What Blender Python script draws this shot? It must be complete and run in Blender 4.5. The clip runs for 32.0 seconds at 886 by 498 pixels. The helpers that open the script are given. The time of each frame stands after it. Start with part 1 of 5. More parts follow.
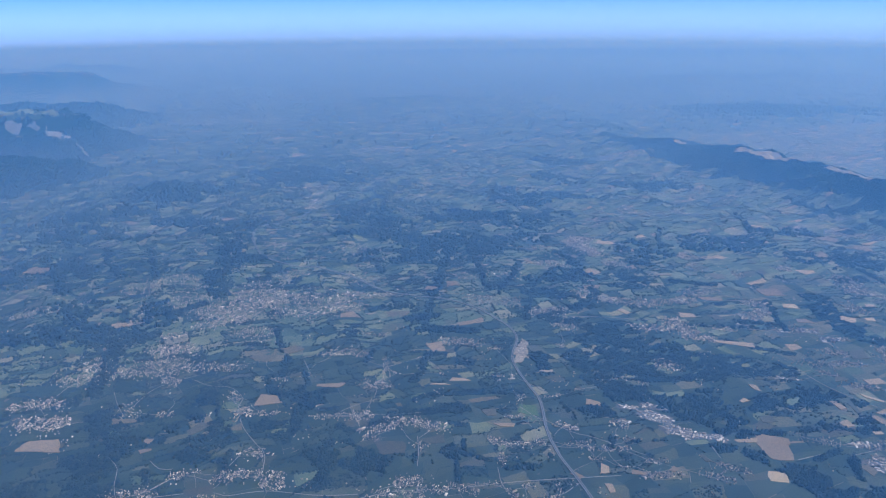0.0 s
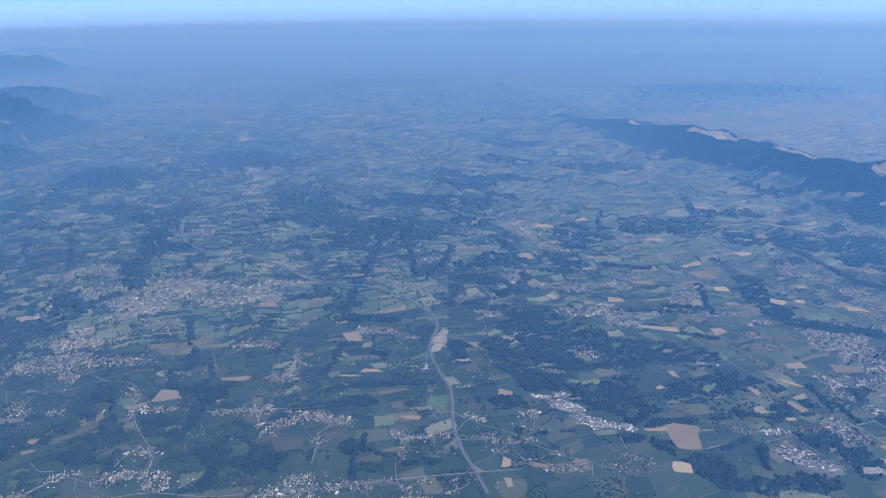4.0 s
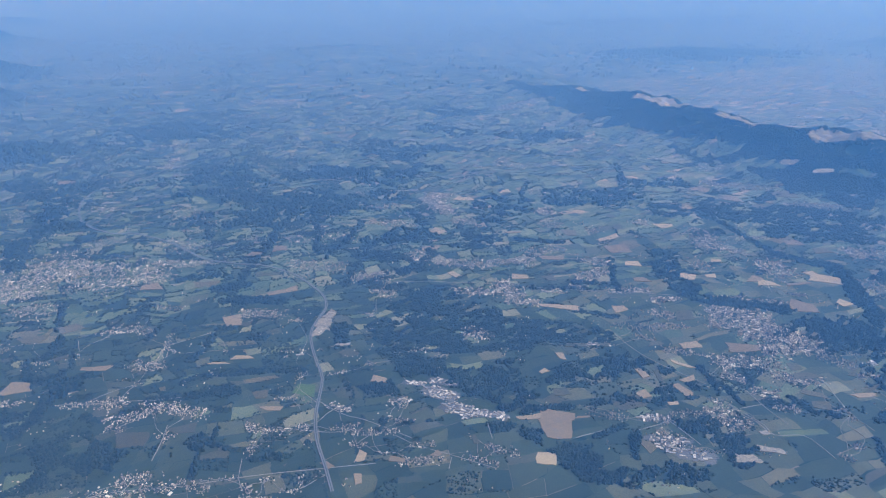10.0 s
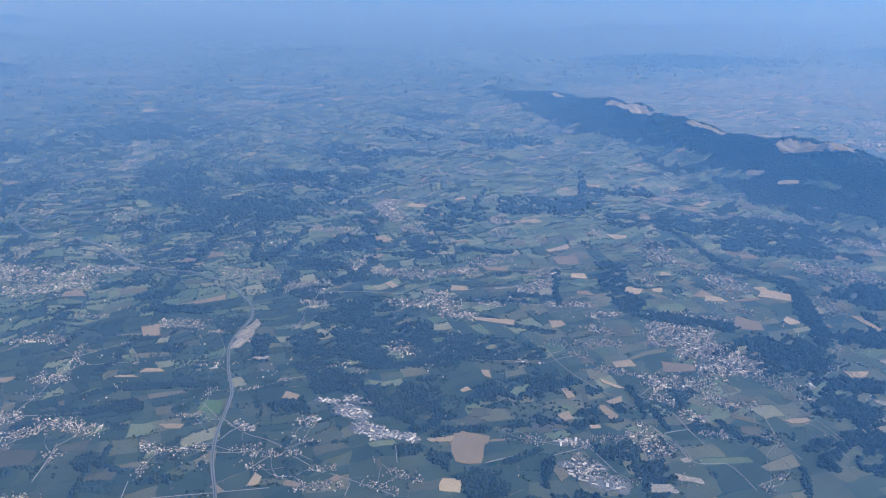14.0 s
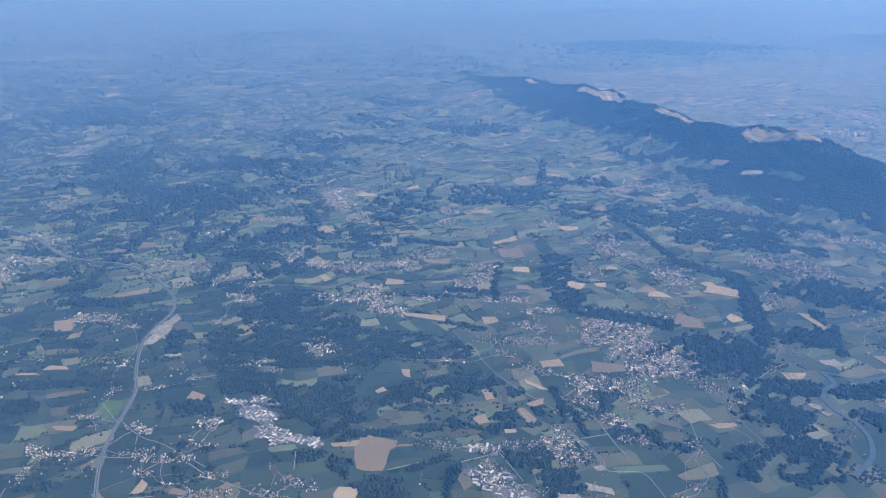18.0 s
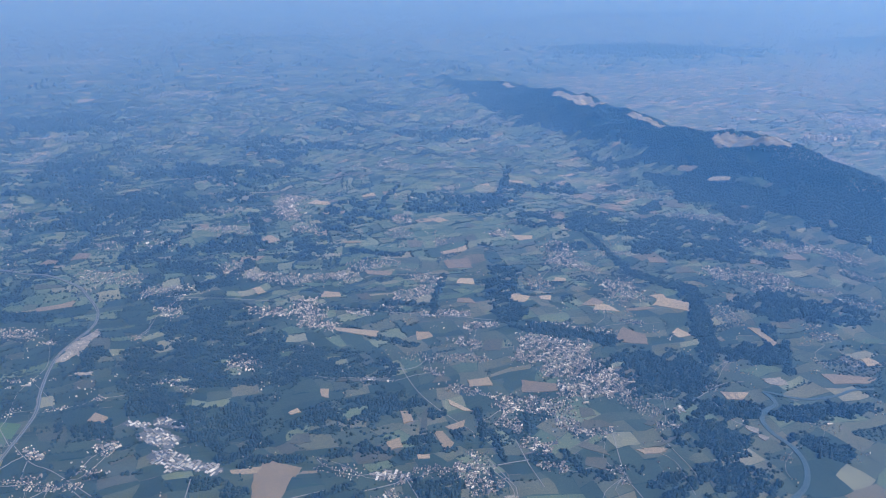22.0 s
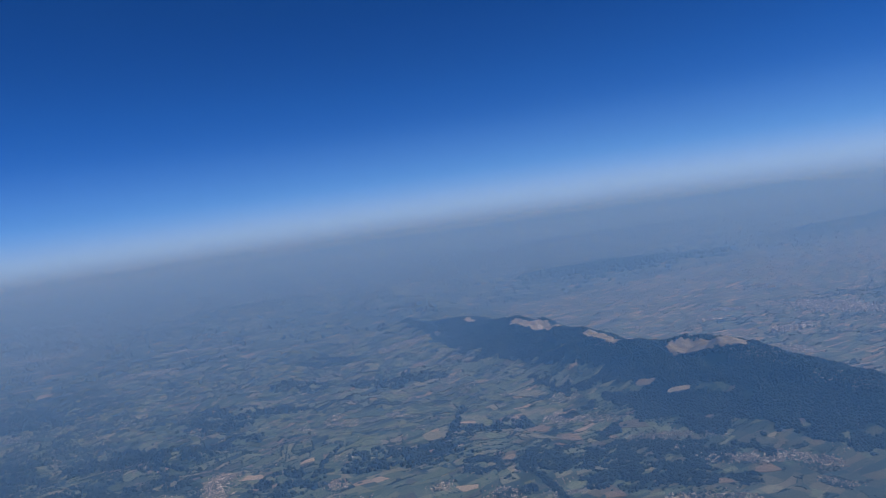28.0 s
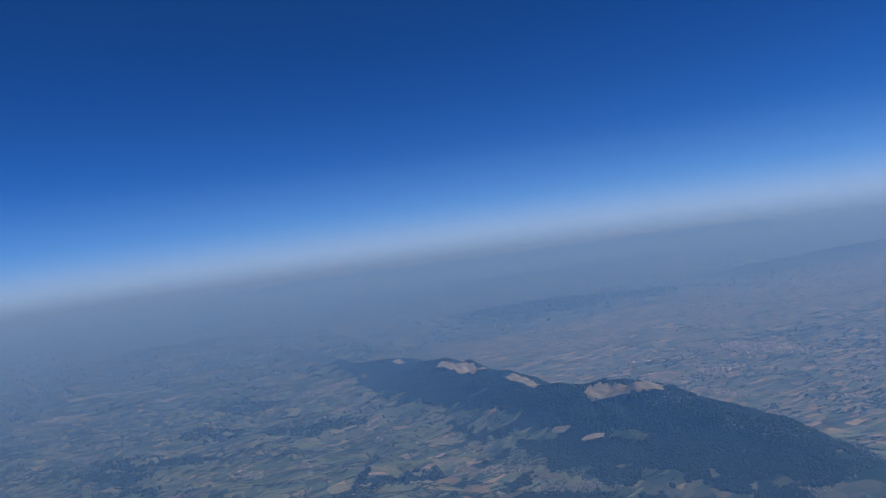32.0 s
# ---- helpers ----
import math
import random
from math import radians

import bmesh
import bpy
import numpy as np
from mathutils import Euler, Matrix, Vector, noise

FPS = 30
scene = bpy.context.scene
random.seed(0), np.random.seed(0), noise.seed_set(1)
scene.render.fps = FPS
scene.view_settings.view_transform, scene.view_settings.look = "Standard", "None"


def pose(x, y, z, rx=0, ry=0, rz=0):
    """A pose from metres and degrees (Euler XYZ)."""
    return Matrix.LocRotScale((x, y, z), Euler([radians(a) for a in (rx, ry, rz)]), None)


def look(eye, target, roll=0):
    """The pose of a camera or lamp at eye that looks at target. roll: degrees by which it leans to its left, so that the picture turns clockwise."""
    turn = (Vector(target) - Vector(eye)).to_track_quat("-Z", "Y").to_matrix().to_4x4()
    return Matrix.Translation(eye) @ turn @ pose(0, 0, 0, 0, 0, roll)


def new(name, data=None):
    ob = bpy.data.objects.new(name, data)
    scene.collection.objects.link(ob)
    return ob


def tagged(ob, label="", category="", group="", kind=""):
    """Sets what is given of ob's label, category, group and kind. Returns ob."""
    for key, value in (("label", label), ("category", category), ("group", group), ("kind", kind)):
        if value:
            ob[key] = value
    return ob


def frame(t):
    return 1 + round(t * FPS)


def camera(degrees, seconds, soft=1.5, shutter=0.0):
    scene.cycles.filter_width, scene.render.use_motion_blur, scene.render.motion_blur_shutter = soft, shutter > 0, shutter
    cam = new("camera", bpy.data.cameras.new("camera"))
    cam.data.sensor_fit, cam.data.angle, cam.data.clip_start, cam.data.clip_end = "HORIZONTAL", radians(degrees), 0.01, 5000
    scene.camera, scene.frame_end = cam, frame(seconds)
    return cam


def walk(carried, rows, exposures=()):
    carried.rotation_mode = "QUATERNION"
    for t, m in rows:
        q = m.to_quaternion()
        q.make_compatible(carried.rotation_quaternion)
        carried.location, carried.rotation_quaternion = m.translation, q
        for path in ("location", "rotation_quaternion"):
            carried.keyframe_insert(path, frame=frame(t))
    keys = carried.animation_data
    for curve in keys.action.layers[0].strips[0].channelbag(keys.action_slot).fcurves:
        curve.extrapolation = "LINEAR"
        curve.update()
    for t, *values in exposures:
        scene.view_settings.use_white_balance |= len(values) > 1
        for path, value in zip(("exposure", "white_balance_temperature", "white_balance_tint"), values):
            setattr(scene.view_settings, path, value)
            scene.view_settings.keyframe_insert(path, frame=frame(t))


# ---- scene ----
# One metre here stands for about 22 metres of country: the plane's height is 200.
cam = camera(62.7, 32.0, soft=1.0)
TURNS = [(0, 19.17, 18.78, -0.20), (0.5, 19.17, 18.85, -0.25), (1, 19.38, 19.28, -0.23), (1.5, 20.31, 19.85, -0.01), (2, 20.47, 19.97, -0.05), (2.5, 20.63, 20.06, -0.08), (3, 20.71, 20.09, -0.14), (3.5, 20.70, 20.08, -0.25), (5.5, 20.81, 20.37, -0.68), (6, 20.81, 20.44, -0.79), (6.5, 20.81, 20.54, -0.87), (7, 20.80, 20.61, -0.93), (7.5, 20.81, 20.72, -1.01), (8, 20.82, 20.84, -1.09), (8.5, 20.80, 21.00, -1.10), (9, 20.77, 21.58, -1.18), (9.5, 21.60, 21.94, -0.84), (10, 21.77, 22.55, -0.73), (10.5, 21.78, 22.56, -0.54), (11, 21.78, 22.43, -0.40), (11.5, 21.78, 22.29, -0.23), (12, 21.79, 22.21, -0.12), (12.5, 21.79, 22.18, 0.01), (13, 21.82, 22.09, 0.05), (13.5, 21.83, 22.12, 0.11), (14, 21.83, 22.26, 0.13), (14.5, 21.83, 22.44, 0.15), (16.5, 21.86, 23.27, 0.31), (17, 21.89, 23.27, 0.35), (17.5, 21.87, 23.29, 0.39), (18, 21.88, 23.33, 0.43), (18.5, 21.88, 23.41, 0.38), (19, 21.88, 23.45, 0.39), (19.5, 21.83, 24.01, 0.29), (20, 21.76, 24.01, 0.32), (20.5, 21.69, 23.82, 0.30), (21, 21.58, 23.65, 0.28), (21.5, 21.48, 23.39, 0.22), (22, 21.43, 23.00, 0.15), (22.5, 21.36, 22.17, -0.67), (23, 21.30, 20.18, -1.55), (23.5, 21.26, 17.68, -2.31), (24, 21.24, 15.40, -3.19), (24.5, 21.30, 13.20, -4.05), (25, 21.33, 11.30, -4.98), (25.5, 21.41, 9.46, -5.94), (26, 21.51, 7.67, -6.57), (26.5, 21.59, 6.42, -7.16), (28.5, 21.93, 4.12, -8.20), (29, 22.12, 3.67, -8.39), (29.5, 22.31, 3.24, -8.35), (30, 22.78, 2.91, -8.35), (30.5, 23.45, 2.62, -8.23), (31, 24.06, 2.41, -8.01), (31.5, 24.66, 2.22, -7.83), (32, 25.37, 2.08, -7.51)]


def flight(t, heading, dip, lean):
    eye = Vector((10.228 * t, 13.94 * (t / 32) ** 2, 200 - 0.8 * t + 1.45 * (t / 32) ** 2))
    h, d = radians(heading), radians(dip)
    way = Vector((math.sin(h) * math.cos(d), math.cos(h) * math.cos(d), -math.sin(d)))
    return (t, look(eye, eye + 100 * way, lean))


walk(cam, [flight(*row) for row in TURNS], [(0, 0.29, 4450, 15), (2, 0.38, 4490, 15), (6, 0.46, 4540, 15), (9, 0.49, 4560, 15), (12, 0.48, 4560, 15), (17, 0.59, 4570, 15), (20, 0.59, 4550, 15), (22, 0.51, 4520, 15), (23, 0.25, 4530, 15), (24, 0.0, 4600, 16), (26, -0.19, 4800, 18), (32, -0.28, 4860, 18)])

SUN_AZ, SUN_EL = 128, 44
world = bpy.data.worlds.new("sky")
scene.world = world
world.use_nodes = True
wt = world.node_tree
sky = wt.nodes.new("ShaderNodeTexSky")
sky.sky_type = "NISHITA"
sky.sun_disc = False
sky.sun_elevation, sky.sun_rotation = radians(SUN_EL), radians(SUN_AZ)
sky.altitude, sky.air_density, sky.dust_density, sky.ozone_density = 9000, 1.0, 2.0, 6.0
# seen from this height the horizon lies three degrees down
where, drop = wt.nodes.new("ShaderNodeTexCoord"), wt.nodes.new("ShaderNodeVectorMath")
drop.inputs[1].default_value = (0, 0, 0.05)
wt.links.new(where.outputs["Generated"], drop.inputs[0])
wt.links.new(drop.outputs[0], sky.inputs[0])
deep = wt.nodes.new("ShaderNodeMix")
deep.data_type, deep.blend_type = "RGBA", "MULTIPLY"
deep.inputs[0].default_value = 1
deep.inputs[7].default_value = (0.42, 0.85, 1.2, 1)
wt.links.new(sky.outputs[0], deep.inputs[6])
# the bright air that rings the whole horizon: dusty below, pale above it
up, glow, air = wt.nodes.new("ShaderNodeSeparateXYZ"), wt.nodes.new("ShaderNodeValToRGB"), wt.nodes.new("ShaderNodeValToRGB")
ten, ring = wt.nodes.new("ShaderNodeVectorMath"), wt.nodes.new("ShaderNodeMix")
wt.links.new(drop.outputs[0], up.inputs[0])
for node, mode, stops in (
        (glow, "B_SPLINE", ((0.0, (1, 1, 1)), (0.018, (0.95, 0.95, 0.95)), (0.05, (0.68, 0.68, 0.68)), (0.09, (0.33, 0.33, 0.33)), (0.15, (0.11, 0.11, 0.11)), (0.28, (0, 0, 0)))),
        (air, "EASE", ((0.0, (0.44, 0.57, 0.86)), (0.009, (0.51, 0.65, 0.89)), (0.03, (0.61, 0.77, 0.90)), (0.08, (0.38, 0.66, 0.89)), (0.2, (0.2, 0.48, 0.9))))):
    wt.links.new(up.outputs["Z"], node.inputs[0])
    node.color_ramp.interpolation = mode
    while len(node.color_ramp.elements) < len(stops):
        node.color_ramp.elements.new(1.0)
    for e, (place, tint) in zip(node.color_ramp.elements, stops):
        e.position, e.color = place, (*tint, 1)
ten.operation = "SCALE"
ten.inputs["Scale"].default_value = 11.2
wt.links.new(air.outputs[0], ten.inputs[0])
ring.data_type = "RGBA"
wt.links.new(glow.outputs[0], ring.inputs[0])
wt.links.new(deep.outputs[2], ring.inputs[6])
wt.links.new(ten.outputs[0], ring.inputs[7])
wt.links.new(ring.outputs[2], wt.nodes["Background"].inputs[0])
wt.nodes["Background"].inputs[1].default_value = 0.075
sun = new("sun", bpy.data.lights.new("sun", "SUN"))
sun.data.energy, sun.data.angle, sun.data.color = 5.0, radians(0.5), (1, 0.89, 0.75)
sun.matrix_world = look((0, 0, 0), (-math.sin(radians(SUN_AZ)), -math.cos(radians(SUN_AZ)), -math.tan(radians(SUN_EL))))


# ---- materials ----
def nodes_of(name):
    m = bpy.data.materials.new(name)
    m.use_nodes = True
    t = m.node_tree
    return m, t, t.nodes["Principled BSDF"]


def ramp(t, fac, stops):
    r = t.nodes.new("ShaderNodeValToRGB")
    e = r.color_ramp.elements
    while len(e) < len(stops):
        e.new(0.5)
    for k, (p, c) in enumerate(stops):
        e[k].position, e[k].color = p, (*c, 1)
    t.links.new(fac, r.inputs[0])
    return r.outputs[0]


def tex(t, scale, detail=4, rough=0.6, stretch=None):
    g = t.nodes.new("ShaderNodeNewGeometry")
    n = t.nodes.new("ShaderNodeTexNoise")
    n.inputs["Scale"].default_value, n.inputs["Detail"].default_value, n.inputs["Roughness"].default_value = scale, detail, rough
    src = g.outputs["Position"]
    if stretch:
        mp = t.nodes.new("ShaderNodeMapping")
        mp.inputs["Scale"].default_value, mp.inputs["Rotation"].default_value[2] = stretch[:3], stretch[3]
        t.links.new(src, mp.inputs[0])
        src = mp.outputs[0]
    t.links.new(src, n.inputs["Vector"])
    return n.outputs["Fac"]


def mixc(t, fac, a, b, mode="MIX"):
    m = t.nodes.new("ShaderNodeMix")
    m.data_type, m.blend_type = "RGBA", mode
    for k, v in ((0, fac), (6, a), (7, b)):
        if isinstance(v, (int, float)):
            m.inputs[k].default_value = v
        elif isinstance(v, tuple):
            m.inputs[k].default_value = (*v, 1)
        else:
            t.links.new(v, m.inputs[k])
    return m.outputs[2]


def chance(t, by_object):
    if by_object:
        return t.nodes.new("ShaderNodeObjectInfo").outputs["Random"]
    return t.nodes.new("ShaderNodeNewGeometry").outputs["Random Per Island"]


def covered(name, stops, big=0.05, fine=1.2, by_object=False, strength=0.35, rough=0.95, bump=0.0, stretch=None):
    """A surface whose pieces differ by chance, with broad stains and fine grain."""
    m, t, p = nodes_of(name)
    c = ramp(t, chance(t, by_object), stops)
    c = mixc(t, strength, c, ramp(t, tex(t, big), [(0.3, (0.3, 0.3, 0.32)), (0.7, (1, 1, 0.95))]), "MULTIPLY")
    c = mixc(t, strength, c, ramp(t, tex(t, fine, 5, 0.7, stretch), [(0.3, (0.35, 0.36, 0.35)), (0.7, (1, 1, 1))]), "MULTIPLY")
    t.links.new(c, p.inputs["Base Color"])
    p.inputs["Roughness"].default_value = rough
    p.inputs["Specular IOR Level"].default_value = 0.2
    if bump:
        b = t.nodes.new("ShaderNodeBump")
        b.inputs["Strength"].default_value, b.inputs["Distance"].default_value = bump, 0.3
        t.links.new(tex(t, fine), b.inputs["Height"])
        t.links.new(b.outputs[0], p.inputs["Normal"])
    return m


GREENS = [(0.0, (0.041, 0.058, 0.028)), (0.3, (0.052, 0.070, 0.033)), (0.7, (0.064, 0.083, 0.038)), (0.92, (0.080, 0.095, 0.045)), (1.0, (0.115, 0.113, 0.062))]
OLIVES = [(0.0, (0.076, 0.092, 0.043)), (0.4, (0.106, 0.116, 0.054)), (0.8, (0.144, 0.142, 0.067)), (1.0, (0.205, 0.182, 0.090))]
DRYS = [(0.0, (0.225, 0.168, 0.086)), (0.5, (0.330, 0.246, 0.126)), (1.0, (0.465, 0.352, 0.185))]
PALE_GREENS = [(0.0, (0.092, 0.122, 0.056)), (0.4, (0.148, 0.176, 0.078)), (0.8, (0.212, 0.226, 0.105)), (1.0, (0.290, 0.258, 0.140))]
BROWNS = [(0.0, (0.092, 0.090, 0.045)), (0.6, (0.136, 0.122, 0.058)), (1.0, (0.205, 0.168, 0.082))]
MEADOW = {k: covered("meadow_grass", GREENS, by_object=k, stretch=(0.4, 3, 1, 0.3)) for k in (False, True)}
PASTURE = {k: covered("grazed_pasture", PALE_GREENS, by_object=k, stretch=(0.4, 3, 1, 0.3)) for k in (False, True)}
OLIVE = {k: covered("dry_grassland", OLIVES, by_object=k, stretch=(0.4, 3, 1, 0.3)) for k in (False, True)}
STUBBLE = {k: covered("dry_stubble", DRYS, by_object=k, strength=0.28, stretch=(0.4, 4, 1, 0.3)) for k in (False, True)}
PLOUGH = {k: covered("ploughed_soil", BROWNS, by_object=k, stretch=(0.4, 4, 1, 0.3)) for k in (False, True)}
DRY_PASTURE = covered("dry_pasture", [(0, (0.31, 0.25, 0.145)), (1, (0.42, 0.34, 0.20))], big=0.2, by_object=True)
ROCK = covered("limestone", [(0, (0.16, 0.16, 0.14)), (1, (0.28, 0.27, 0.25))], big=0.2, fine=0.9, by_object=True, strength=0.5)
LEAF = covered("tree_leaves", [(0.0, (0.023, 0.034, 0.020)), (0.5, (0.038, 0.053, 0.028)), (1.0, (0.062, 0.077, 0.039))], big=0.05, fine=3, bump=0.25, strength=0.48)
WALL = {k: covered("plaster_wall", [(0.0, (0.29, 0.25, 0.17)), (0.5, (0.42, 0.365, 0.255)), (1.0, (0.70, 0.61, 0.43))], by_object=k, strength=0.15) for k in (False, True)}
ROOF = {k: covered("roof_tiles", [(0.0, (0.12, 0.105, 0.085)), (0.4, (0.23, 0.19, 0.14)), (0.6, (0.38, 0.31, 0.205)), (0.8, (0.60, 0.51, 0.35)), (1.0, (0.92, 0.81, 0.57))], by_object=k, strength=0.25) for k in (False, True)}
METAL_ROOF = covered("sheet_roof", [(0.0, (0.18, 0.16, 0.125)), (0.35, (0.33, 0.29, 0.22)), (0.75, (0.52, 0.455, 0.335)), (1.0, (0.86, 0.76, 0.56))], by_object=True, strength=0.2, rough=0.6)
ASPHALT = covered("asphalt", [(0, (0.17, 0.168, 0.16)), (1, (0.22, 0.215, 0.205))], strength=0.2)
LANE = covered("country_lane", [(0, (0.27, 0.25, 0.21)), (1, (0.36, 0.33, 0.28))], strength=0.2)
VERGE = covered("verge_grass", [(0, (0.07, 0.09, 0.04)), (1, (0.10, 0.11, 0.06))])
GRAVEL = covered("gravel", [(0, (0.40, 0.335, 0.23)), (1, (0.56, 0.475, 0.33))], by_object=True, strength=0.75, big=0.7, fine=2.5)
YARD = covered("worn_asphalt", [(0, (0.13, 0.125, 0.11)), (1, (0.2, 0.19, 0.165))], by_object=True, strength=0.4, big=0.25)
WATER, wtree, wp = nodes_of("river_water")
wtree.links.new(ramp(wtree, tex(wtree, 0.3), [(0.3, (0.05, 0.075, 0.07)), (0.7, (0.09, 0.11, 0.10))]), wp.inputs["Base Color"])
wp.inputs["Roughness"].default_value = 0.3


def ground_material():
    m, t, p = nodes_of("open_country")
    g = t.nodes.new("ShaderNodeNewGeometry")
    mp = t.nodes.new("ShaderNodeMapping")
    mp.inputs["Scale"].default_value, mp.inputs["Rotation"].default_value[2] = (0.07, 0.17, 0.01), 0.35
    t.links.new(g.outputs["Position"], mp.inputs[0])
    v = t.nodes.new("ShaderNodeTexVoronoi")
    v.inputs["Scale"].default_value = 1
    t.links.new(mp.outputs[0], v.inputs["Vector"])
    s = t.nodes.new("ShaderNodeSeparateColor")
    t.links.new(v.outputs["Color"], s.inputs[0])
    patch = ramp(t, s.outputs[0], [(0.0, (0.016, 0.028, 0.012)), (0.3, (0.022, 0.036, 0.016)), (0.36, (0.05, 0.075, 0.03)), (0.75, (0.08, 0.10, 0.045)), (0.82, (0.15, 0.13, 0.085)), (1.0, (0.23, 0.19, 0.13))])
    c = mixc(t, ramp(t, tex(t, 0.012, 6, 0.65), [(0.52, (0, 0, 0)), (0.6, (1, 1, 1))]), patch, (0.02, 0.034, 0.015))
    c = mixc(t, 0.35, c, ramp(t, tex(t, 0.6, 5, 0.7), [(0.3, (0.4, 0.4, 0.4)), (0.7, (1, 1, 1))]), "MULTIPLY")
    n = t.nodes.new("ShaderNodeSeparateXYZ")
    t.links.new(g.outputs["Normal"], n.inputs[0])
    c = mixc(t, ramp(t, n.outputs[2], [(0.90, (1, 1, 1)), (0.975, (0, 0, 0))]), c, (0.017, 0.028, 0.013))
    rock = ramp(t, tex(t, 0.15, 6, 0.7, (1, 1, 0.25, 0)), [(0.35, (0.05, 0.06, 0.045)), (0.75, (0.26, 0.25, 0.22))])
    c = mixc(t, ramp(t, n.outputs[2], [(0.40, (1, 1, 1)), (0.48, (0, 0, 0))]), c, rock)
    t.links.new(c, p.inputs["Base Color"])
    p.inputs["Roughness"].default_value = 1
    p.inputs["Specular IOR Level"].default_value = 0.1
    return m


# ---- relief ----
def waves(x, y, size, seed, octaves=3):
    """Smooth uneven swell, about -1 to 1, with bumps of the given size."""
    r = np.random.RandomState(seed)
    z = np.zeros(np.shape(x))
    for o in range(octaves):
        for _ in range(4):
            a, ph = r.rand() * 6.283, r.rand() * 6.283
            k = 6.283 / size * 2 ** o * (0.7 + 0.6 * r.rand())
            z = z + 0.32 * 0.55 ** o * np.sin(k * (x * math.cos(a) + y * math.sin(a)) + ph)
    return z


# crest lines: x, y, height, half width
MAIN_RIDGE = [(713, 295, 4, 36), (715, 330, 15, 48), (711, 363, 24, 50), (700, 401, 30, 52), (688, 445, 36, 52), (662, 505, 29, 46), (646, 545, 27, 42), (655, 575, 31, 42), (654, 640, 27, 42), (652, 695, 29, 45), (640, 760, 20, 45), (640, 850, 15, 45), (600, 960, 6, 40)]
CLIFF = [(-460, 1090, 76, 52), (-300, 1120, 76, 50), (-200, 1140, 72, 46), (-165, 1155, 62, 40), (-145, 1170, 40, 34), (-108, 1188, 20, 32), (-65, 1212, 2, 28)]
FOOT_HILL = [(-420, 880, 34, 26), (-260, 905, 40, 26), (-205, 925, 38, 26), (-172, 942, 30, 24), (-140, 962, 19, 22), (-112, 985, 3, 18)]
BACK = [(-420, 1420, 44, 60), (-250, 1430, 34, 52), (-206, 1430, 33, 50), (-152, 1432, 32, 46), (-116, 1442, 18, 40), (-76, 1460, 2, 34)]
FAR_LEFT = [(-1000, 1900, 80, 120), (-500, 1930, 54, 90), (-330, 1950, 58, 80), (-235, 1955, 52, 70), (-164, 1962, 24, 60), (-90, 1980, 3, 50)]
LAST_LEFT = [(-900, 2600, 44, 120), (-436, 2600, 17, 90), (-339, 2600, 30, 90), (-226, 2600, 24, 80), (-170, 2600, 3, 60)]
HILL = [(880, 1260, 2, 50), (1000, 1210, 8, 56), (1090, 1170, 14, 56), (1160, 1150, 10, 56), (1280, 1120, 4, 50)]
RIGHT_MOUNT = [(1440, 1180, 5, 60), (1560, 1110, 18, 70), (1700, 1060, 26, 75), (1950, 1000, 34, 90), (2400, 900, 40, 110)]
BEYOND = [(600, 3300, 8, 200), (1100, 3100, 22, 220), (1900, 2700, 28, 220), (2800, 2300, 30, 260)]
LOW = [(-70, 800, 3, 28), (-25, 825, 9, 34), (20, 850, 3, 28)]
LOW_B = [(300, 1400, 5, 60), (420, 1480, 14, 70), (560, 1500, 6, 60)]
LOW_C = [(1000, 1650, 5, 80), (1300, 1700, 14, 90), (1700, 1650, 8, 80)]


def crest(x, y, line, steep=1.0):
    z = np.zeros(np.shape(x))
    for (x0, y0, h0, w0), (x1, y1, h1, w1) in zip(line, line[1:]):
        s = np.clip(((x - x0) * (x1 - x0) + (y - y0) * (y1 - y0)) / ((x1 - x0) ** 2 + (y1 - y0) ** 2), 0, 1)
        d = np.hypot(x - x0 - s * (x1 - x0), y - y0 - s * (y1 - y0))
        w = w0 + s * (w1 - w0)
        d = np.where((x - x0) * (y1 - y0) - (y - y0) * (x1 - x0) > 0, d * steep, d)
        z = np.maximum(z, (h0 + s * (h1 - h0)) * np.exp(-((d / w) ** 2) / 1.6))
    return z


def ridge(x, y):
    spur = 1 + 0.09 * waves(x, y, 60, 3) + 0.03 * waves(x, y, 22, 4)
    return crest(x, y, MAIN_RIDGE, 1.45) * spur


def uplands(x, y):
    c = crest(x, y, CLIFF)
    c = np.where(c > 34, 34 + (c - 34) * 0.35 + np.clip((c - 38) / 5, 0, 1) * 14, c)
    z = np.maximum(c, crest(x, y, FOOT_HILL))
    for line in (BACK, FAR_LEFT, LAST_LEFT, HILL, RIGHT_MOUNT, BEYOND, LOW, LOW_B, LOW_C):
        z = np.maximum(z, crest(x, y, line))
    return z * (1 + 0.08 * waves(x, y, 70, 5) + 0.02 * waves(x, y, 22, 6))


def swell(x, y):
    """The broad rise of the hill country beyond the plain."""
    w = 8 * np.exp(-((y - 580) / 210) ** 2) * (1 - 0.55 * np.clip((x - 60) / 280, 0, 1)) * np.clip((520 - x) / 150, 0, 1)
    return w * np.clip((x + 220) / 120, 0, 1) + 4.5 * np.exp(-((x - 10) / 90) ** 2 - ((y - 560) / 90) ** 2)


